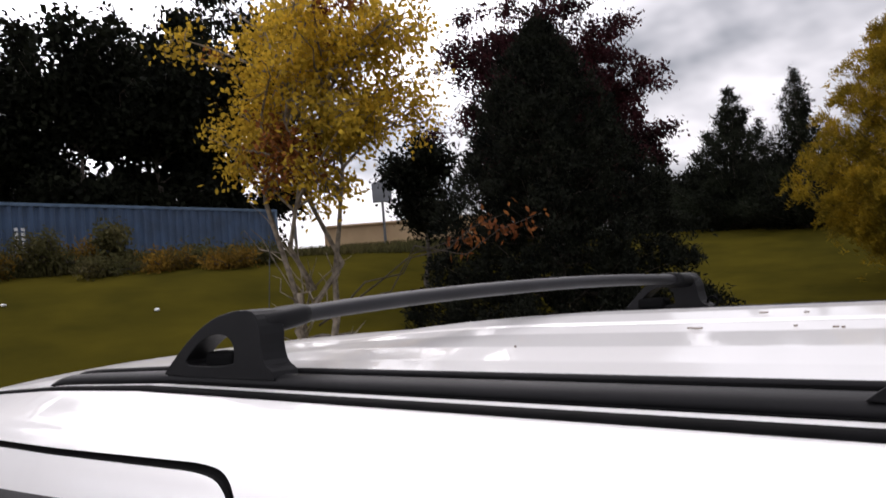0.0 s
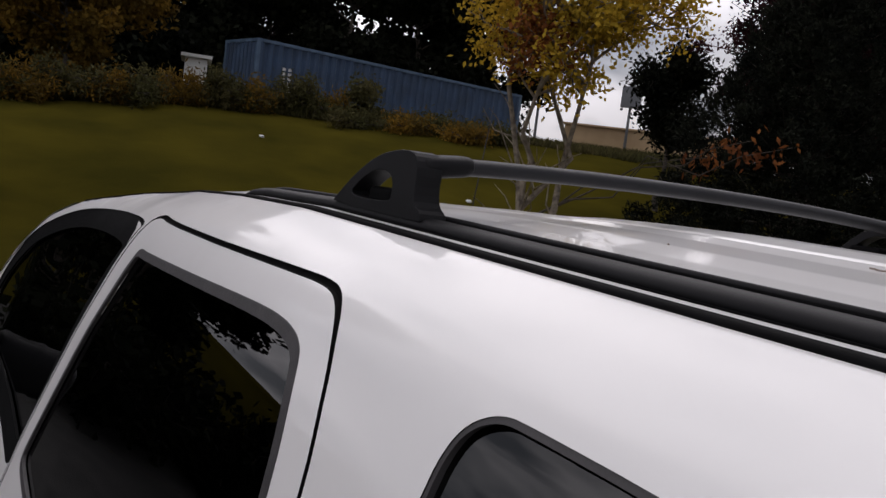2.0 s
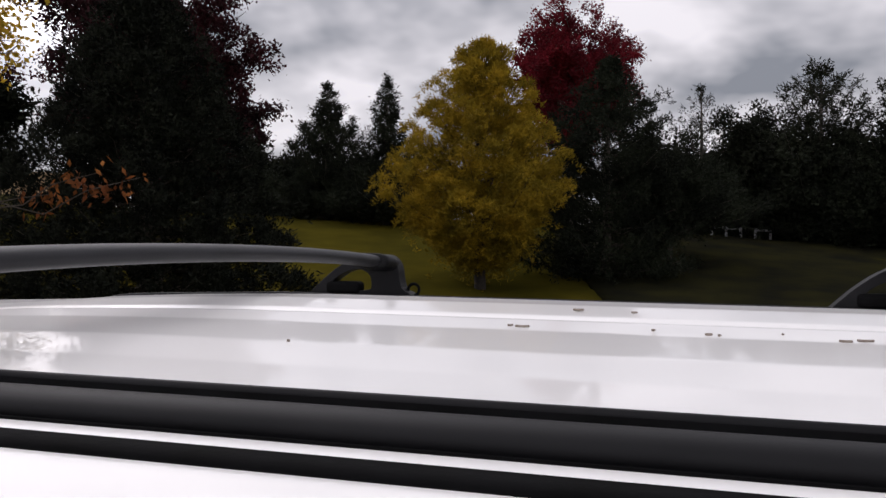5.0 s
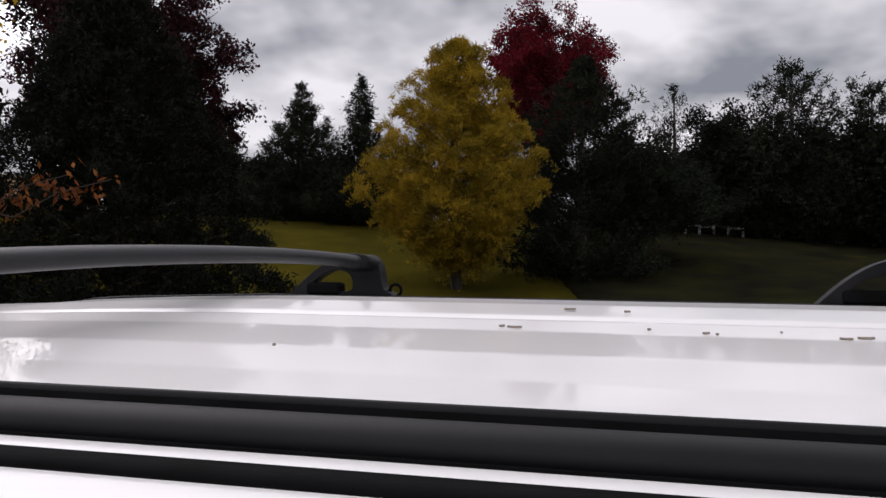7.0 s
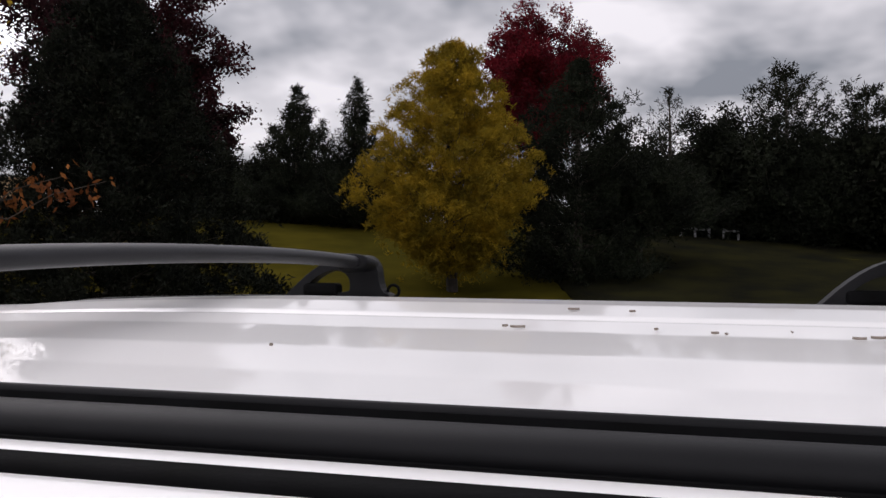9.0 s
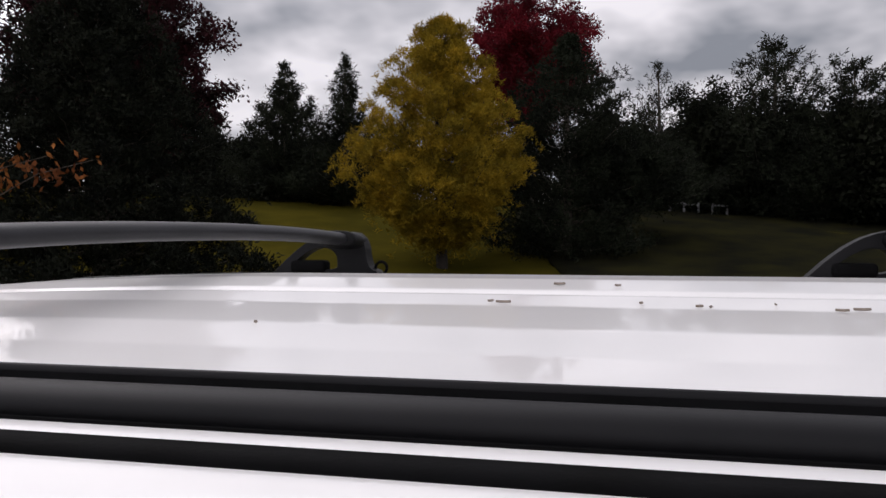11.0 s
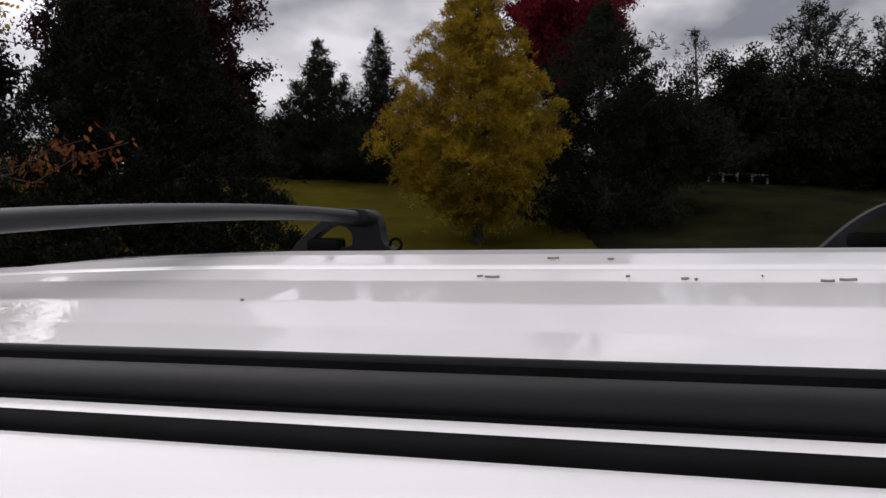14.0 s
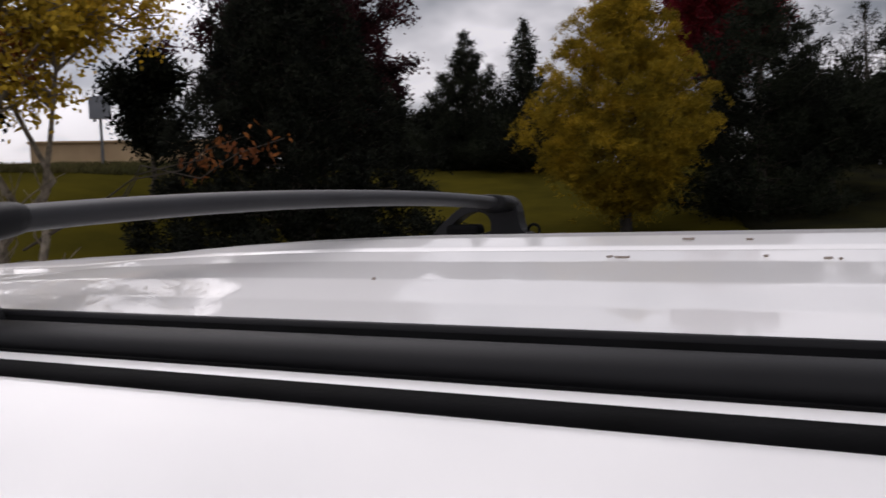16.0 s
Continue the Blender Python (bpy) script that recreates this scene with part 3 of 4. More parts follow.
for x0, y0, y1 in ((-1.35, -.12, .42), (-1.35, .73, 1.27), (-.42, -.14, 1.29)):
    bm = bmesh.new()
    cushion(bm, x0 - .5, x0, y0, y1, .72, .92)
    cushion(bm, x0 - .04, x0 + .12, y0, y1, .9, 1.42, .14)
    n = 1 if y1 - y0 < .8 else 3
    for k in range(n):
        c = y0 + (y1 - y0) * (k + .5) / n
        cushion(bm, x0 + .11, x0 + .20, c - .12, c + .12, 1.44, 1.60, .03)
    soften(part("car_seat", bm, CLOTH, car, "grey cloth seat with head restraints"), .035, 3)
ring = [(-1.98 + .09 * math.cos(a), .14 + .19 * math.sin(a), 1.08 + .17 * math.cos(a)) for a in [2 * math.pi * k / 28 for k in range(29)]]
put("steering_wheel", tube("steering_wheel", ring, .016, INSIDE, 8), car, "black steering wheel")

# wheels
for right in (False, True):
    for x in (WHEEL_F, WHEEL_R):
        prof = [(.20, -.10), (.235, -.115), (.33, -.125), (.362, -.10), (.368, 0), (.362, .10), (.33, .125), (.235, .115), (.20, .10)]
        rings = [[(r * math.cos(a), w, r * math.sin(a)) for r, w in prof] for a in [2 * math.pi * k / 40 for k in range(41)]]
        hub = new("wheel")
        hub.parent = car
        hub.location = (x, SPAN + .20 if right else -.20, .370)
        put("tyre", loft("tyre", rings, RUBBER, caps=False), hub)
        bm = bmesh.new()
        bmesh.ops.create_cone(bm, cap_ends=True, segments=32, radius1=.235, radius2=.235, depth=.14, matrix=Matrix.Rotation(radians(90), 4, "X"))
        for k in range(6):
            a = 2 * math.pi * k / 6
            m = Matrix.Rotation(a, 4, "Y")
            for v in box(bm, .05, .21, -.085, .085, -.025, .025):
                v.co = m @ v.co
        soften(part("rim", bm, CHROME, hub, "steel grey rim"), .006)

# door mirror on each side
for right in (False, True):
    bm = bmesh.new()
    box(bm, -.07, .07, -.12, .12, -.08, .08)
    for v in bm.verts:
        v.co.x += .05 * abs(v.co.y) / .12
    mi = part("door_mirror", bm, TRIM, car, "black door mirror", smooth=True)
    mi.location = (-2.16, SPAN + .475 if right else -.475, H0 - .66)
    soften(mi, .05, 4)

# aerial on the far front wing
put("aerial", tube("aerial", [(-2.46, SPAN + .31, H0 - .62), (-2.27, SPAN + .35, H0 - .1), (-2.22, SPAN + .36, H0 + .39)], [.005, .0026, .0016], BAR, 8), car, "thin steel aerial")

# ---- roof rails ----
RAIL = [(0.0012, -0.002), (0.003, 0.0072), (0.0065, 0.0110), (0.013, 0.0134), (0.0215, 0.0148), (0.0262, 0.0144), (0.0285, 0.0125), (0.0300, -0.002)]
LIP = [(0.0302, 0.0), (0.0302, 0.0090), (0.034, 0.0080), (0.0398, 0.0080), (0.0431, 0.0152), (0.0431, 0.0)]
RIDGE = [(0.0432, 0.0), (0.0432, 0.0153), (0.0440, 0.0180), (0.0460, 0.0190), (0.0490, 0.0172), (0.0500, 0.0)]


def rail_ring(x, right, s=1.0):
    return [(x, (SPAN - a) if right else a, H0 + drop(x) + b * s) for a, b in RAIL]


for right in (False, True):
    xs = [-.715, -.705, -.69, -.67] + list(np.linspace(-.63, .98, 40)) + [1.0, 1.02, 1.03]
    grow_s = [.15, .5, .8, .95] + [1.0] * 40 + [.95, .7, .2]
    rail = put("roof_rail", loft("roof_rail", [rail_ring(x, right, s) for x, s in zip(xs, grow_s)], TRIM, smooth=True), car, "black ribbed plastic roof rail")
    chan = [[(x, (SPAN - y) if right else y, H0 + drop(x) + z * s) for y, z in LIP] for x, s in zip(xs, grow_s)]
    put("channel_insert", loft("channel_insert", chan, RUBBER, smooth=False), rail, "black rubber channel")
    ridge = [[(x, (SPAN - y) if right else y, H0 + drop(x) + z * s) for y, z in RIDGE] for x, s in zip(xs, grow_s)]
    put("inner_ridge", loft("inner_ridge", ridge, TRIM, smooth=True), rail, "dark grey ridge along the rail")
    lip = [[(x, (SPAN - y) if right else y, H0 + drop(x) + z) for y, z in ((-.002, -.002), (-.002, .0006), (.001, .0006), (.001, -.002))] for x in np.linspace(-.70, 1.02, 30)]
    put("rail_gasket", loft("rail_gasket", lip, RUBBER, smooth=False), rail)

# ---- crossbars ----


def foot_outline():
    outer = [(-.305, .008), (-.285, .022), (-.245, .050), (-.205, .072), (-.165, .087), (-.120, .0945), (-.080, .0945), (-.066, .086), (-.058, .070),
             (-.056, .045), (-.050, .028), (-.034, .021), (-.030, .012), (-.030, .008)]
    hole = [(-.245, .025), (-.225, .042), (-.195, .058), (-.165, .066), (-.135, .064), (-.118, .052), (-.116, .034), (-.120, .026), (-.18, .023)]
    return outer, hole


def build_foot(x_shift, right):
    outer, hole = foot_outline()
    o = ccw(dense(chaikin([Vector(p) for p in outer], 1), .01))
    h = ccw(dense(chaikin([Vector(p) for p in hole], 2), .01))
    verts = [Vector(p) for p in o] + [Vector(p) for p in h]
    edges = [(i, (i + 1) % len(o)) for i in range(len(o))] + [(len(o) + i, len(o) + (i + 1) % len(h)) for i in range(len(h))]
    v2, _, f2, *_ = delaunay_2d_cdt(verts, edges, [], 0, 1e-6)
    c = np.array([np.mean([v2[i][:] for i in f], axis=0) for f in f2])
    ok = inside(c, o) & ~inside(c, h)
    bm = bmesh.new()
    front = [bm.verts.new((p.x + x_shift, .002 + .07 * max(0, p.y - .02), H0 + p.y)) for p in v2]
    back = [bm.verts.new((p.x + x_shift, .040 + .10 * max(0, p.y - .05), H0 + p.y)) for p in v2]
    nb = set()
    for f, k in zip(f2, ok):
        if not k:
            continue
        a, b, d = (v2[i] for i in f)
        f = tuple(f) if (b - a).cross(d - a) > 0 else tuple(f)[::-1]
        bm.faces.new([front[i] for i in f])
        bm.faces.new([back[i] for i in f[::-1]])
        for i in range(3):
            e = (f[i], f[(i + 1) % 3])
            if (e[1], e[0]) in nb:
                nb.discard((e[1], e[0]))
            else:
                nb.add(e)
    for i, j in nb:
        bm.faces.new([front[j], front[i], back[i], back[j]])
    bmesh.ops.delete(bm, geom=[v for v in bm.verts if not v.link_faces], context="VERTS")
    if right:
        for v in bm.verts:
            # the far side's leg is steeper
            v.co.x = x_shift - .10 + (v.co.x - x_shift + .10) * (.74 if v.co.x < x_shift - .10 else 1)
            v.co.y = SPAN - v.co.y
        bmesh.ops.reverse_faces(bm, faces=bm.faces[:])
    return bm


def build_crossbar(x_shift):
    bar = new("crossbar")
    bar.parent = car
    tagged(bar, "arched black crossbar clamped between the roof rails")
    ys = np.linspace(.045, SPAN - .045, 40)
    rings = []
    for y in ys:
        s = (y - MID) / (MID - .05)
        z = H0 + .080 + .0145 * (1 - abs(s) ** 2.2)
        prof = [(math.cos(a), math.sin(a)) for a in [2 * math.pi * k / 16 for k in range(16)]]
        rings.append([(-.098 + x_shift + .025 * math.copysign(abs(c) ** .8, c), y, z + .0115 * math.copysign(abs(q) ** .8, q)) for c, q in prof])
    put("bar_tube", loft("bar_tube", rings, BAR), bar, "grey-black arched bar")
    for right in (False, True):
        f = part("bar_foot", build_foot(x_shift, right), TRIM, bar, smooth=False)
        soften(f, .006, 3, 50)
        rings = []
        for y, g in ((.02, 1.0), (.05, 1.05), (.080, 1.0), (.090, .95), (.094, .80)):
            z = H0 + .076 + .012 * (y - .03) / .1
            prof = [(math.cos(a), math.sin(a)) for a in [2 * math.pi * k / 16 for k in range(16)]]
            rings.append([(-.095 + x_shift + .034 * g * math.copysign(abs(c) ** .7, c), (SPAN - y) if right else y, z + .0145 * g * math.copysign(abs(q) ** .7, q)) for c, q in prof])
        put("sleeve", loft("sleeve", rings, TRIM), f)
        bm = bmesh.new()
        ys0, ys1 = (SPAN - .046, SPAN - .012) if right else (.012, .046)
        box(bm, -.205 + x_shift, -.135 + x_shift, ys0, ys1, H0 + .018, H0 + .042)
        soften(part("clamp_knob", bm, RUBBER, f), .008, 3)


build_crossbar(0.0)
build_crossbar(.935)
ring = [(-.035 + .011 * math.cos(a), SPAN - .016, H0 + .028 + .011 * math.sin(a)) for a in [2 * math.pi * k / 20 for k in range(21)]]
put("tie_ring", tube("tie_ring", ring, .0028, RUBBER, 8), car, "small black tie-down ring")


# dried leaf bits lying on the roof
def roof_z(x, y):
    e = edge_y(x) + .021
    return roof_point(x, (y - e) / (SPAN - 2 * e))[2]


def leaf_bit(x, y, ln, wd, turn, seed):
    rng = random.Random(seed)
    bm = bmesh.new()
    n = 7
    rows = []
    for i in range(n):
        u = i / (n - 1)
        w = wd * math.sin(math.pi * min(.97, max(.05, u))) ** .7 * rng.uniform(.7, 1.2)
        px, c = (u - .5) * ln, .12 * ln * (u - .5) ** 2
        rows.append([bm.verts.new((px, -w / 2, c + .0015)), bm.verts.new((px, 0, c + .0005)), bm.verts.new((px, w / 2, c + .002))])
    for a, b in zip(rows, rows[1:]):
        bm.faces.new((a[0], b[0], b[1], a[1]))
        bm.faces.new((a[1], b[1], b[2], a[2]))
    o = part("dry_leaf", bm, LEAFLITTER)
    o.matrix_world = Matrix.Translation((x, y, roof_z(x, y) - .0105 * y + .001)) @ pose(0, 0, 0, 0, 0, turn)
    thicken(o, .0006)
    tagged(o, "curled brown dry leaf on the white car roof", "leaf", "leaf bits on the roof")


for i, (x, y, ln, wd, turn) in enumerate([(.363, .482, .011, .005, 8), (.420, .475, .006, .003, 30), (.325, .376, .013, .003, 4), (.313, .380, .006, .002, 50), (.443, .381, .005, .003, 60), (.490, .371, .006, .003, 20),
                                          (.499, .368, .005, .003, 70), (.551, .383, .004, .002, 80), (.613, .368, .013, .004, 8), (.597, .361, .010, .002, 350), (.164, .222, .002, .0014, 30)]):
    leaf_bit(x, y, ln, wd, turn, i)


# ---- trees ----
def wood_and_crown(name, place, wood, crown, bark, leaf, label, category="tree", group=""):
    t = new(name)
    t.location = place
    put("trunk", tubes_mesh("trunk", wood, bark), t)
    if not isinstance(crown, list):
        crown = [(crown, "crown", "")]
    for me, nm, lb in crown:
        put(nm, me, t, lb)
    return tagged(t, label, category, group)


def limb_path(rng, a, b, sag=0.0, n=5, wob=0.05):
    a, b = np.asarray(a, float), np.asarray(b, float)
    L = np.linalg.norm(b - a)
    pts = []
    for i in range(n):
        u = i / (n - 1)
        p = a + (b - a) * u + rng.normal(size=3) * wob * L * math.sin(math.pi * u)
        p[2] += sag * L * math.sin(math.pi * u)
        pts.append(p)
    return pts


def along(pts, u):
    pts = np.asarray(pts)
    f = np.clip(u, 0, .9999) * (len(pts) - 1)
    i = f.astype(int)
    return pts[i] + (pts[i + 1] - pts[i]) * (f - i)[:, None]


def tufts(rng, pos, per, length, spread=0.0, up=0.3, out=None):
    """per needles or leaves round each point."""
    n = len(pos)
    base = np.repeat(pos, per, 0) + rng.normal(size=(n * per, 3)) * spread
    d = rng.normal(size=(n * per, 3))
    d[:, 2] += up
    if out is not None:
        d += np.repeat(out, per, 0)
    d /= np.linalg.norm(d, axis=1)[:, None]
    return base, base + d * (length * rng.uniform(.6, 1.3, n * per))[:, None]


def conifer(name, az, dist, height, width, base_h, needle, label, seed, whorls=16, per_whorl=6, top_pow=.8, tilt=0.25, tuft=.22, dens=26, per=12,
            eye=(0.46, -0.37), irregular=.25, open_top=0.0, bark=BARK, needle_w=.035, spread=.08, round_=0.0, group="", prof_table=None, ball=0, pads=0, pad=(.3, .1)):
    rng = np.random.default_rng(seed)
    x, y = polar(az, dist, eye)
    z0 = float(ground_z(x, y)) - .05
    height = height - z0
    wood = [([(0, 0, 0), (rng.normal() * .05, rng.normal() * .05, height * .5), (0, 0, height)], [height * .022 + .03, height * .013 + .02, .012])]
    P, O = [], []
    for k in range(whorls):
        u = (k + rng.uniform(-.2, .2)) / (whorls - 1)
        u = min(max(u, 0), 1)
        zz = base_h + (height * .985 - base_h) * u
        prof = (1 - u) ** top_pow
        if round_:
            prof = (1 - round_) * prof + round_ * math.sqrt(max(0, 1 - (2 * u - .75) ** 2 / 1.6))
            prof *= min(1.0, (1 - u) * 6)
        if prof_table:
            prof = float(np.interp(u, *prof_table))
        for j in range(per_whorl):
            a = 2 * math.pi * (j + rng.uniform(-.3, .3)) / per_whorl + k * 1.3
            L = max(.12, width / 2 * prof * (1 + rng.normal() * irregular))
            rise = tilt * L + rng.normal() * .05 * L + u * .35 * L
            tip = (math.cos(a) * L, math.sin(a) * L, zz + rise)
            tip = (tip[0], tip[1], zz + rise * .25)
            path = limb_path(rng, (0, 0, max(.2, zz - rise * .75)), tip, -.08, 5, .03)
            wood.append((path, [.014 + .016 * L * (1 - u), .01 + .01 * L * (1 - u), .012, .009, .005]))
            n = max(3, int(dens * L))
            uu = rng.uniform(.18, 1.0, n) ** .75
            p = along(path, uu)
            w = .22 * L * (1 - np.abs(uu - .55))
            p = p + np.stack([-math.sin(a) * rng.normal(size=n) * w, math.cos(a) * rng.normal(size=n) * w, rng.normal(size=n) * .05 * L], 1)
            if ball:
                m = int(ball * (1.2 - u))
                q = np.asarray(path[-1]) - np.array([math.cos(a), math.sin(a), 0]) * .12 + rng.normal(size=(m, 3)) * np.array([.14, .14, .10])
                P.append(q)
                O.append(np.tile([math.cos(a) * .7, math.sin(a) * .7, .5], (m, 1)))
            # flat sprays of foliage along the bough, with gaps of shade between them
            if pads:
                for v in np.linspace(.42, 1.0, max(2, int(round(L * 1.8)))):
                    c0 = along(path, np.array([v]))[0]
                    side = rng.normal() * .16 * L
                    c0 = c0 + np.array([-math.sin(a) * side, math.cos(a) * side, rng.normal() * .05])
                    m = max(4, int(pads * rng.uniform(.6, 1.2)))
                    s = pad[0] * rng.uniform(.7, 1.2)
                    q = rng.normal(size=(m, 3)) * np.array([s, s, pad[1]])
                    q[:, 2] -= .35 * (q[:, 0] ** 2 + q[:, 1] ** 2) / s
                    P.append(c0 + q)
                    O.append(np.tile([math.cos(a) * .6, math.sin(a) * .6, .35], (m, 1)))
            keep = rng.random(n) > open_top * u
            P.append(p[keep])
            O.append(np.tile([math.cos(a) * .7, math.sin(a) * .7, .1], (keep.sum(), 1)))
    P.append(np.array([[0, 0, height * v] for v in np.linspace(.9, 1.0, 8)]))
    O.append(np.tile([0, 0, 1.2], (8, 1)))
    P, O = np.concatenate(P), np.concatenate(O)
    b, t = tufts(rng, P, per, tuft, spread, .25, O)
    me = blades_mesh("crown", b, t, np.full(len(b), needle_w) * rng.uniform(.7, 1.3, len(b)), needle, rng)
    return wood_and_crown(name, (x, y, z0), wood, me, bark, needle, label, "tree", group)


def broadleaf(name, az, dist, height, width, crown_h, leaf, label, seed, limbs=34, twigs=7, per=9, leaf_len=.12, leaf_w=.075, bark=BARK, eye=(0.46, -0.37),
              droop=0.0, stems=1, lean=(0, 0), flat=1.0, clump=.16, second=None, second_share=0.0, depth=None, group="", bare=0):
    rng = np.random.default_rng(seed)
    x, y = polar(az, dist, eye)
    z0 = float(ground_z(x, y)) - .05
    height, crown_h = height - z0, crown_h - z0
    cz, rz = (height + crown_h) / 2, (height - crown_h) / 2
    wood, P = [], []
    tops = []
    for s in range(stems):
        a = 2 * math.pi * s / max(1, stems) + .4
        off = .0 if stems == 1 else .18
        top = (math.cos(a) * off * 2.6, math.sin(a) * off * 2.6, crown_h + rz * (.9 if stems == 1 else .7))
        path = limb_path(rng, (math.cos(a) * off * .5, math.sin(a) * off * .5, 0), top, 0, 7, .03 if stems == 1 else .06)
        r0 = height * (.020 if stems == 1 else .010)
        wood.append((path, [r0, r0 * .85, r0 * .72, r0 * .6, r0 * .48, r0 * .35, r0 * .2]))
        tops.append(path)
        for _ in range(bare):
            st = along(path, np.array([rng.uniform(.08, .5)]))[0]
            o = rng.normal(size=3) * np.array([.45, .45, .2]) + np.array([0, 0, .75])
            wood.append((limb_path(rng, st, st + o * rng.uniform(.6, 1.3), .05, 5, .06), [.013, .011, .009, .007, .004]))
    for k in range(limbs):
        d = rng.normal(size=3)
        d /= np.linalg.norm(d)
        d[2] = d[2] * .9 + .12
        rr = rng.uniform(.72, 1.06)
        tip = np.array([d[0] * width / 2 * rr, d[1] * (depth or width) / 2 * rr, cz + d[2] * rz * rr * flat])
        tip[:2] += np.array(lean) * (.4 + .6 * rng.random())
        st = tops[k % len(tops)]
        u0 = np.clip((tip[2] - .35 * np.hypot(tip[0], tip[1]) - .3) / st[-1][2], .25, .97)
        start = along(st, np.array([u0]))[0]
        path = limb_path(rng, start, tip, .06, 6, .05)
        L = np.linalg.norm(tip - start)
        r0 = .010 + .010 * L
        wood.append((path, [r0, r0 * .8, r0 * .65, r0 * .5, r0 * .35, r0 * .15]))
        for j in range(twigs):
            u = rng.uniform(.30, 1.0)
            q = along(path, np.array([u]))[0]
            e = rng.normal(size=3)
            e /= np.linalg.norm(e)
            e[2] = e[2] * .7 - droop
            tl = rng.uniform(.12, .26) * width * .5 + .1
            end = q + e * tl
            wood.append(([q, (q + end) / 2 + rng.normal(size=3) * .03, end], [.010, .007, .004]))
            m = max(3, int(14 * tl / .5))
            P.append(along([q, end], rng.uniform(.2, 1.05, m)) + rng.normal(size=(m, 3)) * clump * .5)
    P = np.concatenate(P)
    crowns = []
    share = rng.random(len(P))
    # patches of the second colour stand together
    if second is not None:
        key = np.sin(P[:, 0] * 2.3 + 1) * np.sin(P[:, 1] * 2.9) * np.sin(P[:, 2] * 2.1 + .5) + rng.normal(size=len(P)) * .18
        share = (np.argsort(np.argsort(key)) / len(P))
    for sel, mt, nm, lb in ((share >= second_share, leaf, "crown", ""), (share < second_share, second, "turned_leaves", "rust-red turned leaves")):
        if mt is None or not sel.any():
            continue
        b, t = tufts(rng, P[sel], per, leaf_len, clump, -droop * 1.5)
        crowns.append((blades_mesh(nm, b, t, np.full(len(b), leaf_w) * rng.uniform(.6, 1.3, len(b)), mt, rng, .02), nm, lb))
    return wood_and_crown(name, (x, y, z0), wood, crowns, bark, leaf, label, "tree", group)


E0 = (0.83, -0.58)      # the eye for those first seen at the start
broadleaf("yellow_tree", 52.9, 11.0, 6.4, 3.3, 2.75, YELLOW_LEAF, "small many-stemmed tree with yellow autumn leaves", 11, limbs=46, twigs=8, per=5, leaf_len=.08, leaf_w=.055,
          bark=PALE_BARK, eye=E0, stems=4, clump=.09, lean=(.2, .26), second=RUST_LEAF, second_share=.09, bare=6)


def low_branch():
    rng = np.random.default_rng(77)
    x, y = polar(52.8, 11.0, E0)
    wood, P = [], []
    for tip_az, tip_d, tip_z in ((37.3, 9.6, 2.46), (39.6, 9.9, 2.52), (42, 10.2, 2.3)):
        tx, ty = polar(tip_az, tip_d, E0)
        a = np.array([x, y, 1.35])
        path = limb_path(rng, a, (tx, ty, tip_z), .05, 7, .03)
        wood.append((path, [.014, .012, .010, .008, .007, .006, .004]))
        P.append(along(path, rng.uniform(.86, 1.02, 13)) + rng.normal(size=(13, 3)) * .07)
    t = new("low_branch")
    P = np.concatenate(P)
    b, e = tufts(rng, P, 3, .10, .05, -1.3)
    put("branch_wood", tubes_mesh("branch_wood", wood, BARK), t)
    put("branch_leaves", blades_mesh("branch_leaves", b, e, np.full(len(b), .042), RUST_LEAF, rng, .02), t)
    tagged(t, "low bare branch ending in rust-red leaves", "branch")


low_branch()
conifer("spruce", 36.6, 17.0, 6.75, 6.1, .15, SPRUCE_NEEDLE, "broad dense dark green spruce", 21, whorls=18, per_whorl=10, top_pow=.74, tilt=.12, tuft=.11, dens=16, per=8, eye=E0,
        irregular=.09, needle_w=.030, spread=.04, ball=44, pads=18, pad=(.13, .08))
broadleaf("purple_maple", 35.7, 21.5, 8.9, 5.8, 2.2, PURPLE_LEAF, "dark purple-leaved maple behind the spruce", 22, limbs=96, twigs=8, per=9, leaf_len=.105, leaf_w=.062, eye=E0, droop=.3, clump=.10)
broadleaf("small_tree", 45.3, 22.0, 5.7, 2.1, 3.1, DARK_LEAF, "small dark leafy tree beside the spruce", 23, limbs=34, twigs=7, per=6, leaf_len=.13, leaf_w=.08, eye=E0, clump=.13)
conifer("far_pine", 24.4, 42.0, 9.6, 5.2, .5, PINE_NEEDLE, "slender open-topped pine on the lawn's crest", 24, whorls=18, per_whorl=7, top_pow=.88, tilt=.6, tuft=.20, dens=26, per=13, needle_w=.045, open_top=.35, irregular=.3)
conifer("far_pine", 20.4, 40.0, 9.7, 4.3, .5, PINE_NEEDLE, "slender open-topped pine on the lawn's crest", 25, whorls=17, per_whorl=7, top_pow=.92, tilt=.65, tuft=.20, dens=26, per=13, needle_w=.045, open_top=.4, irregular=.4)
conifer("golden_pine", 13.95, 27.0, 8.25, 5.05, 1.15, GOLD_NEEDLE, "golden-yellow tree of layered soft boughs", 26, whorls=15, per_whorl=8, top_pow=.8, tilt=.44, tuft=.16, dens=22, per=10, needle_w=.026, irregular=.13,
        spread=.04, bark=DARK_BARK, pads=42, pad=(.19, .06), prof_table=([0, .12, .25, .43, .63, .81, .94, 1], [.42, .86, 1.02, .98, .74, .50, .26, .06]))
broadleaf("red_maple", 7.7, 37.0, 12.25, 5.5, 5.0, CRIMSON_LEAF, "crimson autumn maple behind dark pines", 27, limbs=100, twigs=11, per=6, leaf_len=.12, leaf_w=.07, clump=.12)
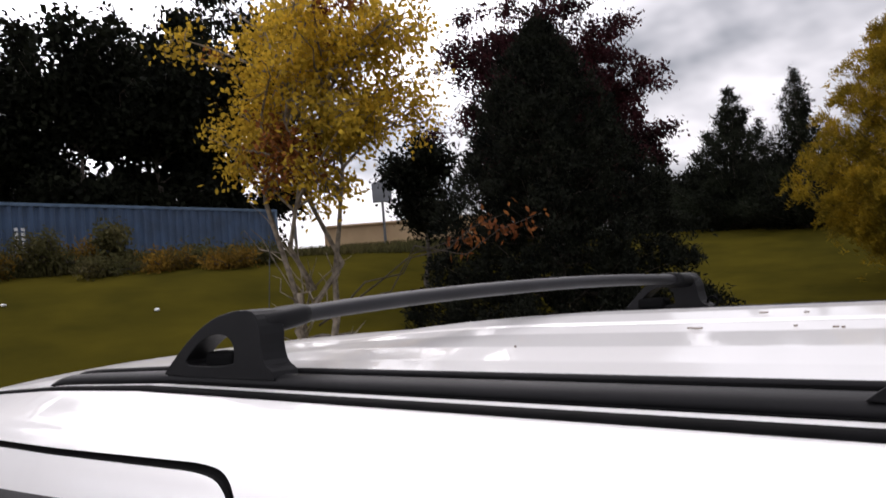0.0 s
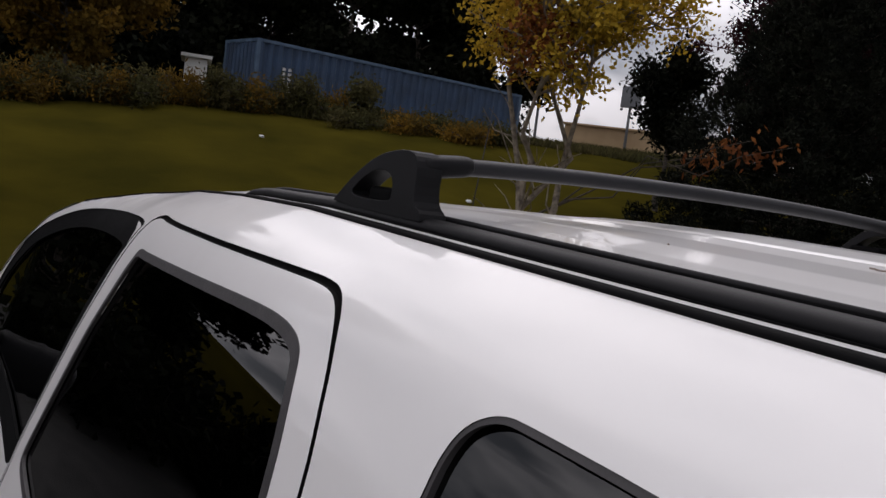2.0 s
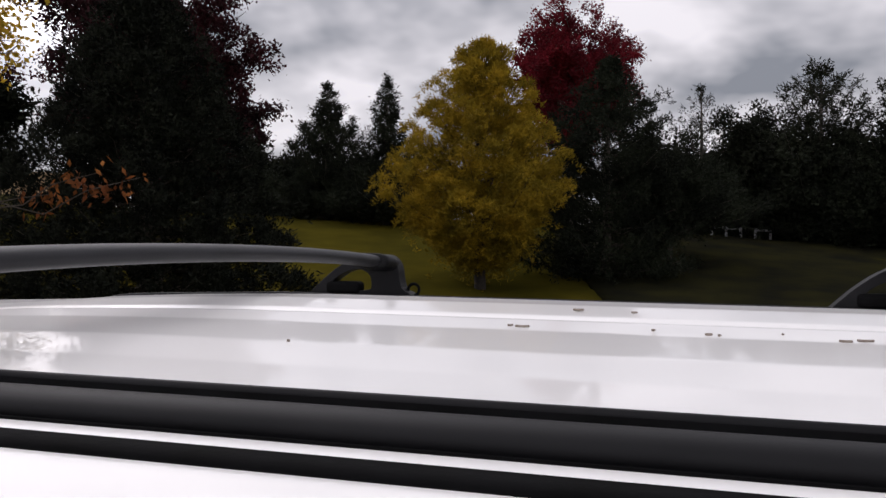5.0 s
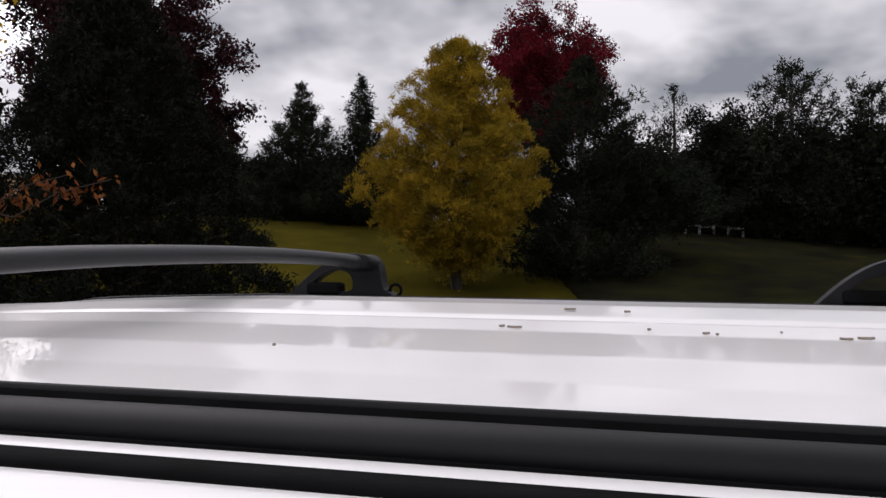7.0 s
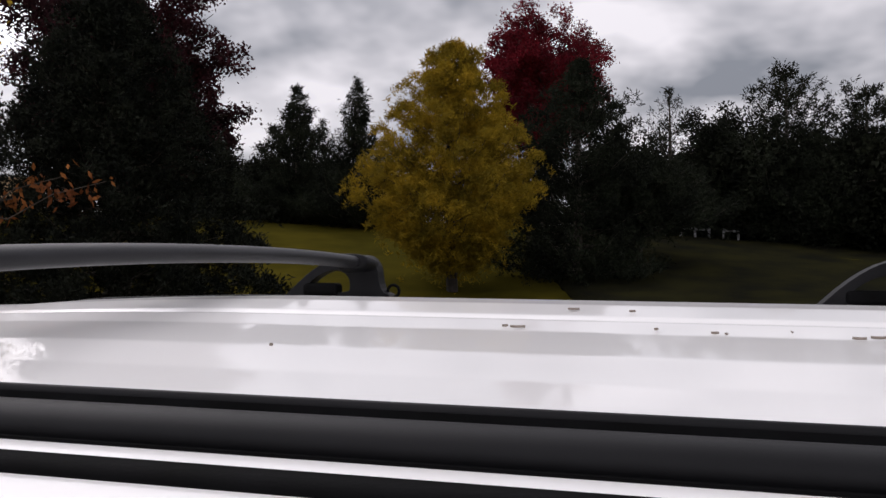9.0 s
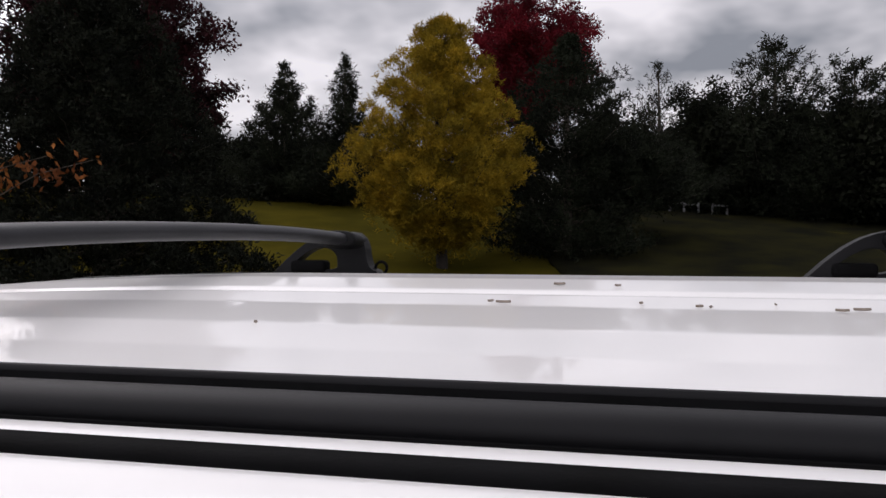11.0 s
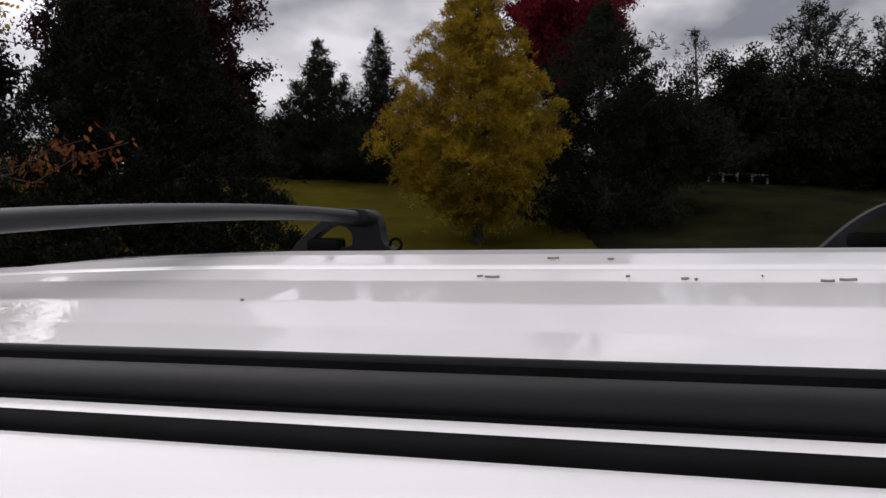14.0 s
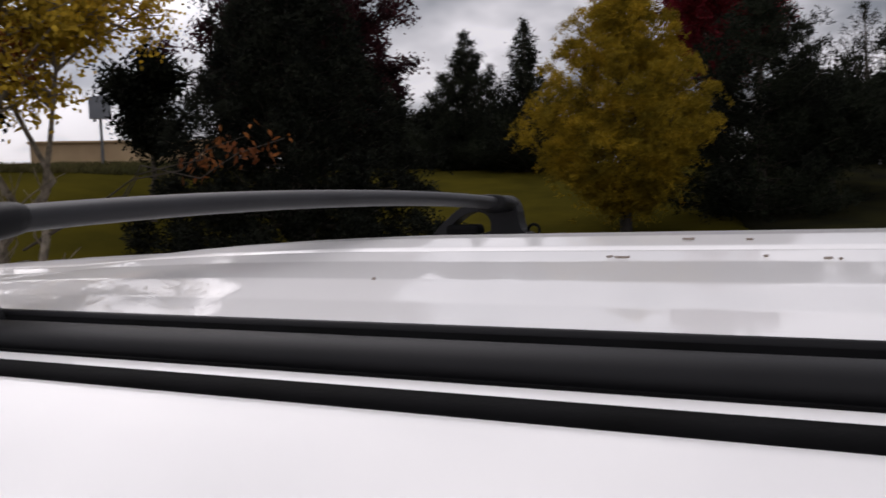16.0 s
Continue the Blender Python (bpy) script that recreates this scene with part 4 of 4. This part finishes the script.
conifer("dark_pine", 5.5, 30.0, 8.3, 5.6, .3, PINE_NEEDLE, "broad dark blue-green pine", 28, whorls=17, per_whorl=7, top_pow=.6, tilt=.25, tuft=.15, dens=12, per=10, needle_w=.040, irregular=.2, round_=.4, spread=.06, pads=13, pad=(.2, .08))
conifer("dark_pine", 1.5, 32.0, 5.3, 5.0, 1.7, PINE_NEEDLE, "broad dark blue-green pine", 29, whorls=13, per_whorl=7, top_pow=.55, tilt=.2, tuft=.16, dens=26, per=9, needle_w=.040, round_=.5)
conifer("open_pine", -.3, 42.0, 9.4, 4.8, .3, PINE_NEEDLE, "thin pine with an airy top", 30, whorls=14, per_whorl=5, top_pow=.6, tilt=.7, tuft=.19, dens=13, per=12, needle_w=.042, open_top=.5, irregular=.35)
broadleaf("dark_tree", -3.6, 44.0, 8.9, 6.5, 2.7, DARK_LEAF, "dark round-headed tree in the tree row", 31, limbs=40, twigs=7, per=7, leaf_len=.16, leaf_w=.105, clump=.2, group="tree row")
conifer("open_pine", -7.4, 42.0, 10.2, 7.2, .3, PINE_NEEDLE, "pine with upswept open leaders in the tree row", 32, whorls=14, per_whorl=7, top_pow=.45, tilt=.75, tuft=.22, dens=18, per=12, needle_w=.052, open_top=.45, irregular=.3, group="tree row")
conifer("open_pine", -11.9, 41.0, 8.8, 7.8, .3, PINE_NEEDLE, "pine with upswept open leaders in the tree row", 33, whorls=13, per_whorl=7, top_pow=.45, tilt=.7, tuft=.22, dens=18, per=12, needle_w=.052, open_top=.4, irregular=.3, group="tree row")
conifer("dark_pine", -5.4, 42.5, 6.9, 6.8, .2, PINE_NEEDLE, "broad dark blue-green pine", 34, whorls=13, per_whorl=7, top_pow=.5, tilt=.3, tuft=.22, dens=22, per=10, needle_w=.055, round_=.5, group="tree row")
conifer("dark_pine", -9.6, 42.5, 6.9, 7.0, .2, PINE_NEEDLE, "broad dark blue-green pine", 35, whorls=13, per_whorl=7, top_pow=.5, tilt=.3, tuft=.22, dens=22, per=10, needle_w=.055, round_=.5, group="tree row")
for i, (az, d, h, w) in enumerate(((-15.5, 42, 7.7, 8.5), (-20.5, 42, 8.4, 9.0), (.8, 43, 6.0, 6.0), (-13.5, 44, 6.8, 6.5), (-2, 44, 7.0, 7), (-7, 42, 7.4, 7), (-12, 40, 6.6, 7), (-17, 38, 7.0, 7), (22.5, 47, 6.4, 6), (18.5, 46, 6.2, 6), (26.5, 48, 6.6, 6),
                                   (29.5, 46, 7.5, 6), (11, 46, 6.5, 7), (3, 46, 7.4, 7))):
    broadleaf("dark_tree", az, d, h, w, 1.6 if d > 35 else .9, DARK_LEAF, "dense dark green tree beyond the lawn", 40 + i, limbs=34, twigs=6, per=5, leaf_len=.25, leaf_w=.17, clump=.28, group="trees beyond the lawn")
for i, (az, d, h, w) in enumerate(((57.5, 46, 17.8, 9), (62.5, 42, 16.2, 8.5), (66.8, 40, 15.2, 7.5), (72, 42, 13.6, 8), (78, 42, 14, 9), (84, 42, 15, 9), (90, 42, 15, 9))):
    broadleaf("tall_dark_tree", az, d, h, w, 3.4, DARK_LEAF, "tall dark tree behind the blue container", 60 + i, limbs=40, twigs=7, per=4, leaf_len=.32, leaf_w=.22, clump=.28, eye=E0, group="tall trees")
broadleaf("olive_tree", 84.0, 31.0, 9.6, 7.0, 3.4, OLIVE_LEAF, "olive-gold autumn tree at the lawn's edge", 75, limbs=44, twigs=8, per=6, leaf_len=.2, leaf_w=.13, clump=.18, eye=E0)
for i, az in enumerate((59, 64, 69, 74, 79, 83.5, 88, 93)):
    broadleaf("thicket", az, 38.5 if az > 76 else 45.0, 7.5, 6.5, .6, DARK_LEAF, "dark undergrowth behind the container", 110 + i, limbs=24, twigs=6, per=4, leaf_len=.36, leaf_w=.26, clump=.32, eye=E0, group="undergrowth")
# trees on the camera's side, mirrored in the door glass
for i, (x, y, h, w) in enumerate(((-9.5, -2.1, 7.5, 2.7), (-15, -2.6, 6.0, 4.5), (-11.6, -3.75, 4.6, 2.2), (-15, -11, 1.6, 5), (-9, -14, 3.4, 5), (-6, -13, 5.5, 5), (6, -16, 7, 6))):
    broadleaf("shade_tree", 0, 0, h, w, .15, DARK_LEAF, "dark leafy tree across from the car", 80 + i, limbs=34, twigs=6, per=4, leaf_len=.2, leaf_w=.14, clump=.14, eye=(x, y))
for i, (x, y) in enumerate(((-7.6, -2.5), (-8.0, -4.4), (-9.0, -6.6), (-10.5, -9.0))):
    broadleaf("shrub", 0, 0, 1.15, 2.8, .1, DARK_LEAF, "low dark shrub across from the car", 100 + i, limbs=26, twigs=6, per=4, leaf_len=.13, leaf_w=.09, clump=.12, eye=(x, y), group="shrubs")

# weeds in front of the container
scatter("tall_weeds", 26000, 57, 92, 24.6, 27.4, .34, .05, WEED, 90, "tall brown-green weeds along the bank's crest", "weeds", .22, .55)
scatter("rough_grass", 9000, 43, 58, 27, 31, .22, .05, WEED, 91, "dry rough grass on the bank's crest", "weeds", .3, .5)
rb = random.Random(5)
for i in range(22):
    az = 56.5 + i * 1.55 + rb.uniform(-.5, .5)
    tall = (.95 if az > 66.5 else .40) * rb.uniform(.75, 1.15)
    d = rb.uniform(24.8, 26.6)
    bx, by = polar(az, d, E0)
    gz = float(ground_z(bx, by))
    broadleaf("weed_bush", az, d, gz + tall, rb.uniform(1.1, 1.9), gz + .02, (WEED, OLIVE_LEAF, WEED)[i % 3], "scruffy brown-green weed bush on the bank", 130 + i, limbs=13, twigs=5, per=4, leaf_len=.16,
              leaf_w=.05, clump=.13, eye=E0, group="weeds by the container")
broadleaf("sapling", 65.3, 26.2, 4.3, 1.3, 3.0, WEED, "thin sapling among the weeds", 92, limbs=14, twigs=4, per=5, leaf_len=.14, leaf_w=.08, clump=.12, eye=E0)


# ---- blue container ----
def build_container():
    ax, ay = polar(72.6, 28.8, E0)
    bx, by = polar(55.0, 36.0, E0)
    L, Wd, Ht = math.hypot(bx - ax, by - ay), 2.44, 2.6
    top = EYE - .01 + .121 * 28.8
    t = new("shipping_container")
    t.matrix_world = Matrix.Translation((ax, ay, top - Ht)) @ Matrix.Rotation(math.atan2(by - ay, bx - ax), 4, "Z")
    tagged(t, "long weathered blue corrugated shipping container on the bank", "container")

    def corrugated(n, length):
        pts, x = [], .12
        pitch = (length - .24) / n
        for i in range(n):
            for f, d in ((0, 0), (.35, 0), (.5, .07), (.85, .07)):
                pts.append((x + pitch * (i + f), d))
        pts.append((length - .12, 0))
        return pts

    for y0, sgn in ((.02, 1), (Wd - .02, -1)):
        prof = corrugated(34, L)
        verts = [(x, y0 + sgn * d, z) for z in (.16, Ht - .10) for x, d in prof]
        n = len(prof)
        put("side_wall", raw_mesh("side_wall", verts, [(i, i + 1, n + i + 1, n + i) for i in range(n - 1)], CONTAINER), t)
    for x0, sgn in ((.02, 1), (L - .02, -1)):
        prof = corrugated(8, Wd)
        verts = [(x0 + sgn * d, y, z) for z in (.16, Ht - .10) for y, d in prof]
        n = len(prof)
        put("end_wall", raw_mesh("end_wall", verts, [(i, i + 1, n + i + 1, n + i) for i in range(n - 1)], CONTAINER), t)
    bm = bmesh.new()
    box(bm, .05, L - .05, .05, Wd - .05, Ht - .06, Ht - .02)
    part("roof_panel", bm, CONTAINER, t)
    for y0 in (0, Wd - .1):
        for z0, z1 in ((0, .16), (Ht - .10, Ht)):
            bm = bmesh.new()
            box(bm, 0, L, y0, y0 + .1, z0, z1)
            part("long_rail", bm, CONTAINER_EDGE, t)
    for x0 in (0, L - .12):
        for z0, z1 in ((0, .16), (Ht - .10, Ht)):
            bm = bmesh.new()
            box(bm, x0 + .003, x0 + .117, .1, Wd - .1, z0, z1)
            part("end_rail", bm, CONTAINER_EDGE, t)
        for y0 in (0, Wd - .12):
            bm = bmesh.new()
            box(bm, x0 + .002, x0 + .118, y0 + .002, y0 + .118, .16, Ht - .10)
            part("corner_post", bm, CONTAINER_EDGE, t)
    # two columns of stencilled marks that cannot be read
    for cx in (1.0, 1.22):
        for k in range(6):
            bm = bmesh.new()
            box(bm, cx, cx + .11, -.002, .018, 1.80 - k * .15 - .095, 1.80 - k * .15)
            part("stencil_mark", bm, WHITE_MARK, t, "white stencil bar")


build_container()


def shed(name, az0, az1, d, slope0, slope1, depth, material, label, category, gable=0.0, roof=None):
    (ax, ay), (bx, by) = polar(az0, d, E0), polar(az1, d, E0)
    L = math.hypot(bx - ax, by - ay)
    z0, z1 = EYE + slope0 * d, EYE + slope1 * d
    t = new(name)
    t.matrix_world = Matrix.Translation((ax, ay, z0)) @ Matrix.Rotation(math.atan2(by - ay, bx - ax), 4, "Z")
    h = z1 - z0
    bm = bmesh.new()
    box(bm, 0, L, 0, depth, 0, h)
    part("wall", bm, material, t)
    n = max(2, int(L / 1.2))
    for k in range(n + 1):
        bm = bmesh.new()
        box(bm, (L - .1) * k / n, (L - .1) * k / n + .1, -.03, -.002, .002, h - .002)
        part("wall_rib", bm, material, t)
    bm = bmesh.new()
    v = box(bm, -.15, L + .15, -.2, depth + .2, h + .002, h + .12)
    if gable:
        for p in v[4:]:
            p.co.z += gable * (1 if p.co.x > L / 2 else 0)
    part("roof", bm, roof or material, t)
    return tagged(t, label, category)


shed("white_box", 77.0, 75.6, 33.0, .03, .088, 2.2, OFFWHITE, "small off-white metal box beside the container", "storage box")
shed("tan_wall_building", 52.0, 40.0, 60.0, .02, .0705, 8.0, TAN, "long low tan building beyond the bank", "building")


def raised_board(az0, az1, d, slope0, slope1):
    (ax, ay), (bx, by) = polar(az0, d, E0), polar(az1, d, E0)
    L = math.hypot(bx - ax, by - ay)
    z0, h = EYE + slope0 * d, (slope1 - slope0) * d
    t = new("raised_board")
    t.matrix_world = Matrix.Translation((ax, ay, z0)) @ Matrix.Rotation(math.atan2(by - ay, bx - ax), 4, "Z")
    tagged(t, "slate-grey board raised on a thin post", "board", "grey boards beyond the bank")
    bm = bmesh.new()
    v = box(bm, 0, L, 0, .35, 0, h)
    for p in v[4:]:
        p.co.z += .12 * h * p.co.x / L
    soften(part("panel", bm, GREYWALL, t), .04)
    foot = float(ground_z(ax, ay)) - z0
    put("post", tube("post", [(L / 2, .40, foot - .3), (L / 2, .40, 0), (L / 2, .40, h * .8)], [.11, .09, .08], GREYWALL, 10), t)


raised_board(48.6, 47.3, 58.0, .0965, .120)
raised_board(54.5, 53.3, 58.0, .0965, .124)



def rail_fence():
    t = new("rail_fence")
    tagged(t, "low pale rail fence under the distant trees", "fence")
    pts = [polar(a, 40.0) for a in np.linspace(1.6, -4.6, 8)]
    for i, (x, y) in enumerate(pts):
        z = float(ground_z(x, y))
        bm = bmesh.new()
        box(bm, x - .05, x + .05, y - .05, y + .05, z - .1, z + .50)
        part("post", bm, GREYRAIL, t)
        if i + 1 < len(pts) and i not in (2, 5):
            x2, y2 = pts[i + 1]
            z2 = float(ground_z(x2, y2))
            put("rail", loft("rail", [[(x, y - .06, z + .36), (x, y - .09, z + .36), (x, y - .09, z + .46), (x, y - .06, z + .46)], [(x2, y2 - .06, z2 + .36), (x2, y2 - .09, z2 + .36), (x2, y2 - .09, z2 + .46), (x2, y2 - .06, z2 + .46)]], GREYRAIL, smooth=False), t)


rail_fence()


# a fallen log and pale litter on the bank
def on_bank(az, d):
    x, y = polar(az, d, E0)
    return x, y, float(ground_z(x, y))


lx, ly, lz = on_bank(51.2, 17.5)
rng_l = np.random.default_rng(3)
lg = put("fallen_log", tube("fallen_log", limb_path(rng_l, (lx - .9, ly - .2, lz + .12), (lx + .8, ly + .5, lz + .10), .02, 7, .03), [.09, .13, .12, .14, .11, .10, .06], BARK, 10))
tagged(lg, "dark fallen log lying on the lawn bank", "log")
for i, (az, d) in enumerate(((71.7, 22.0), (63, 20.5), (57.5, 19.0), (-9.0, 24.0), (-11.8, 24.5))):
    x, y, z = on_bank(az, d)
    bm = bmesh.new()
    bmesh.ops.create_icosphere(bm, subdivisions=2, radius=.075)
    rs = random.Random(i)
    for v in bm.verts:
        v.co *= rs.uniform(.75, 1.1)
        v.co.z *= .55
    o = part("pale_stone", bm, OFFWHITE)
    o.location = (x, y, z + .03)
    tagged(o, "small pale stone lying in the grass", "stone", "pale stones")
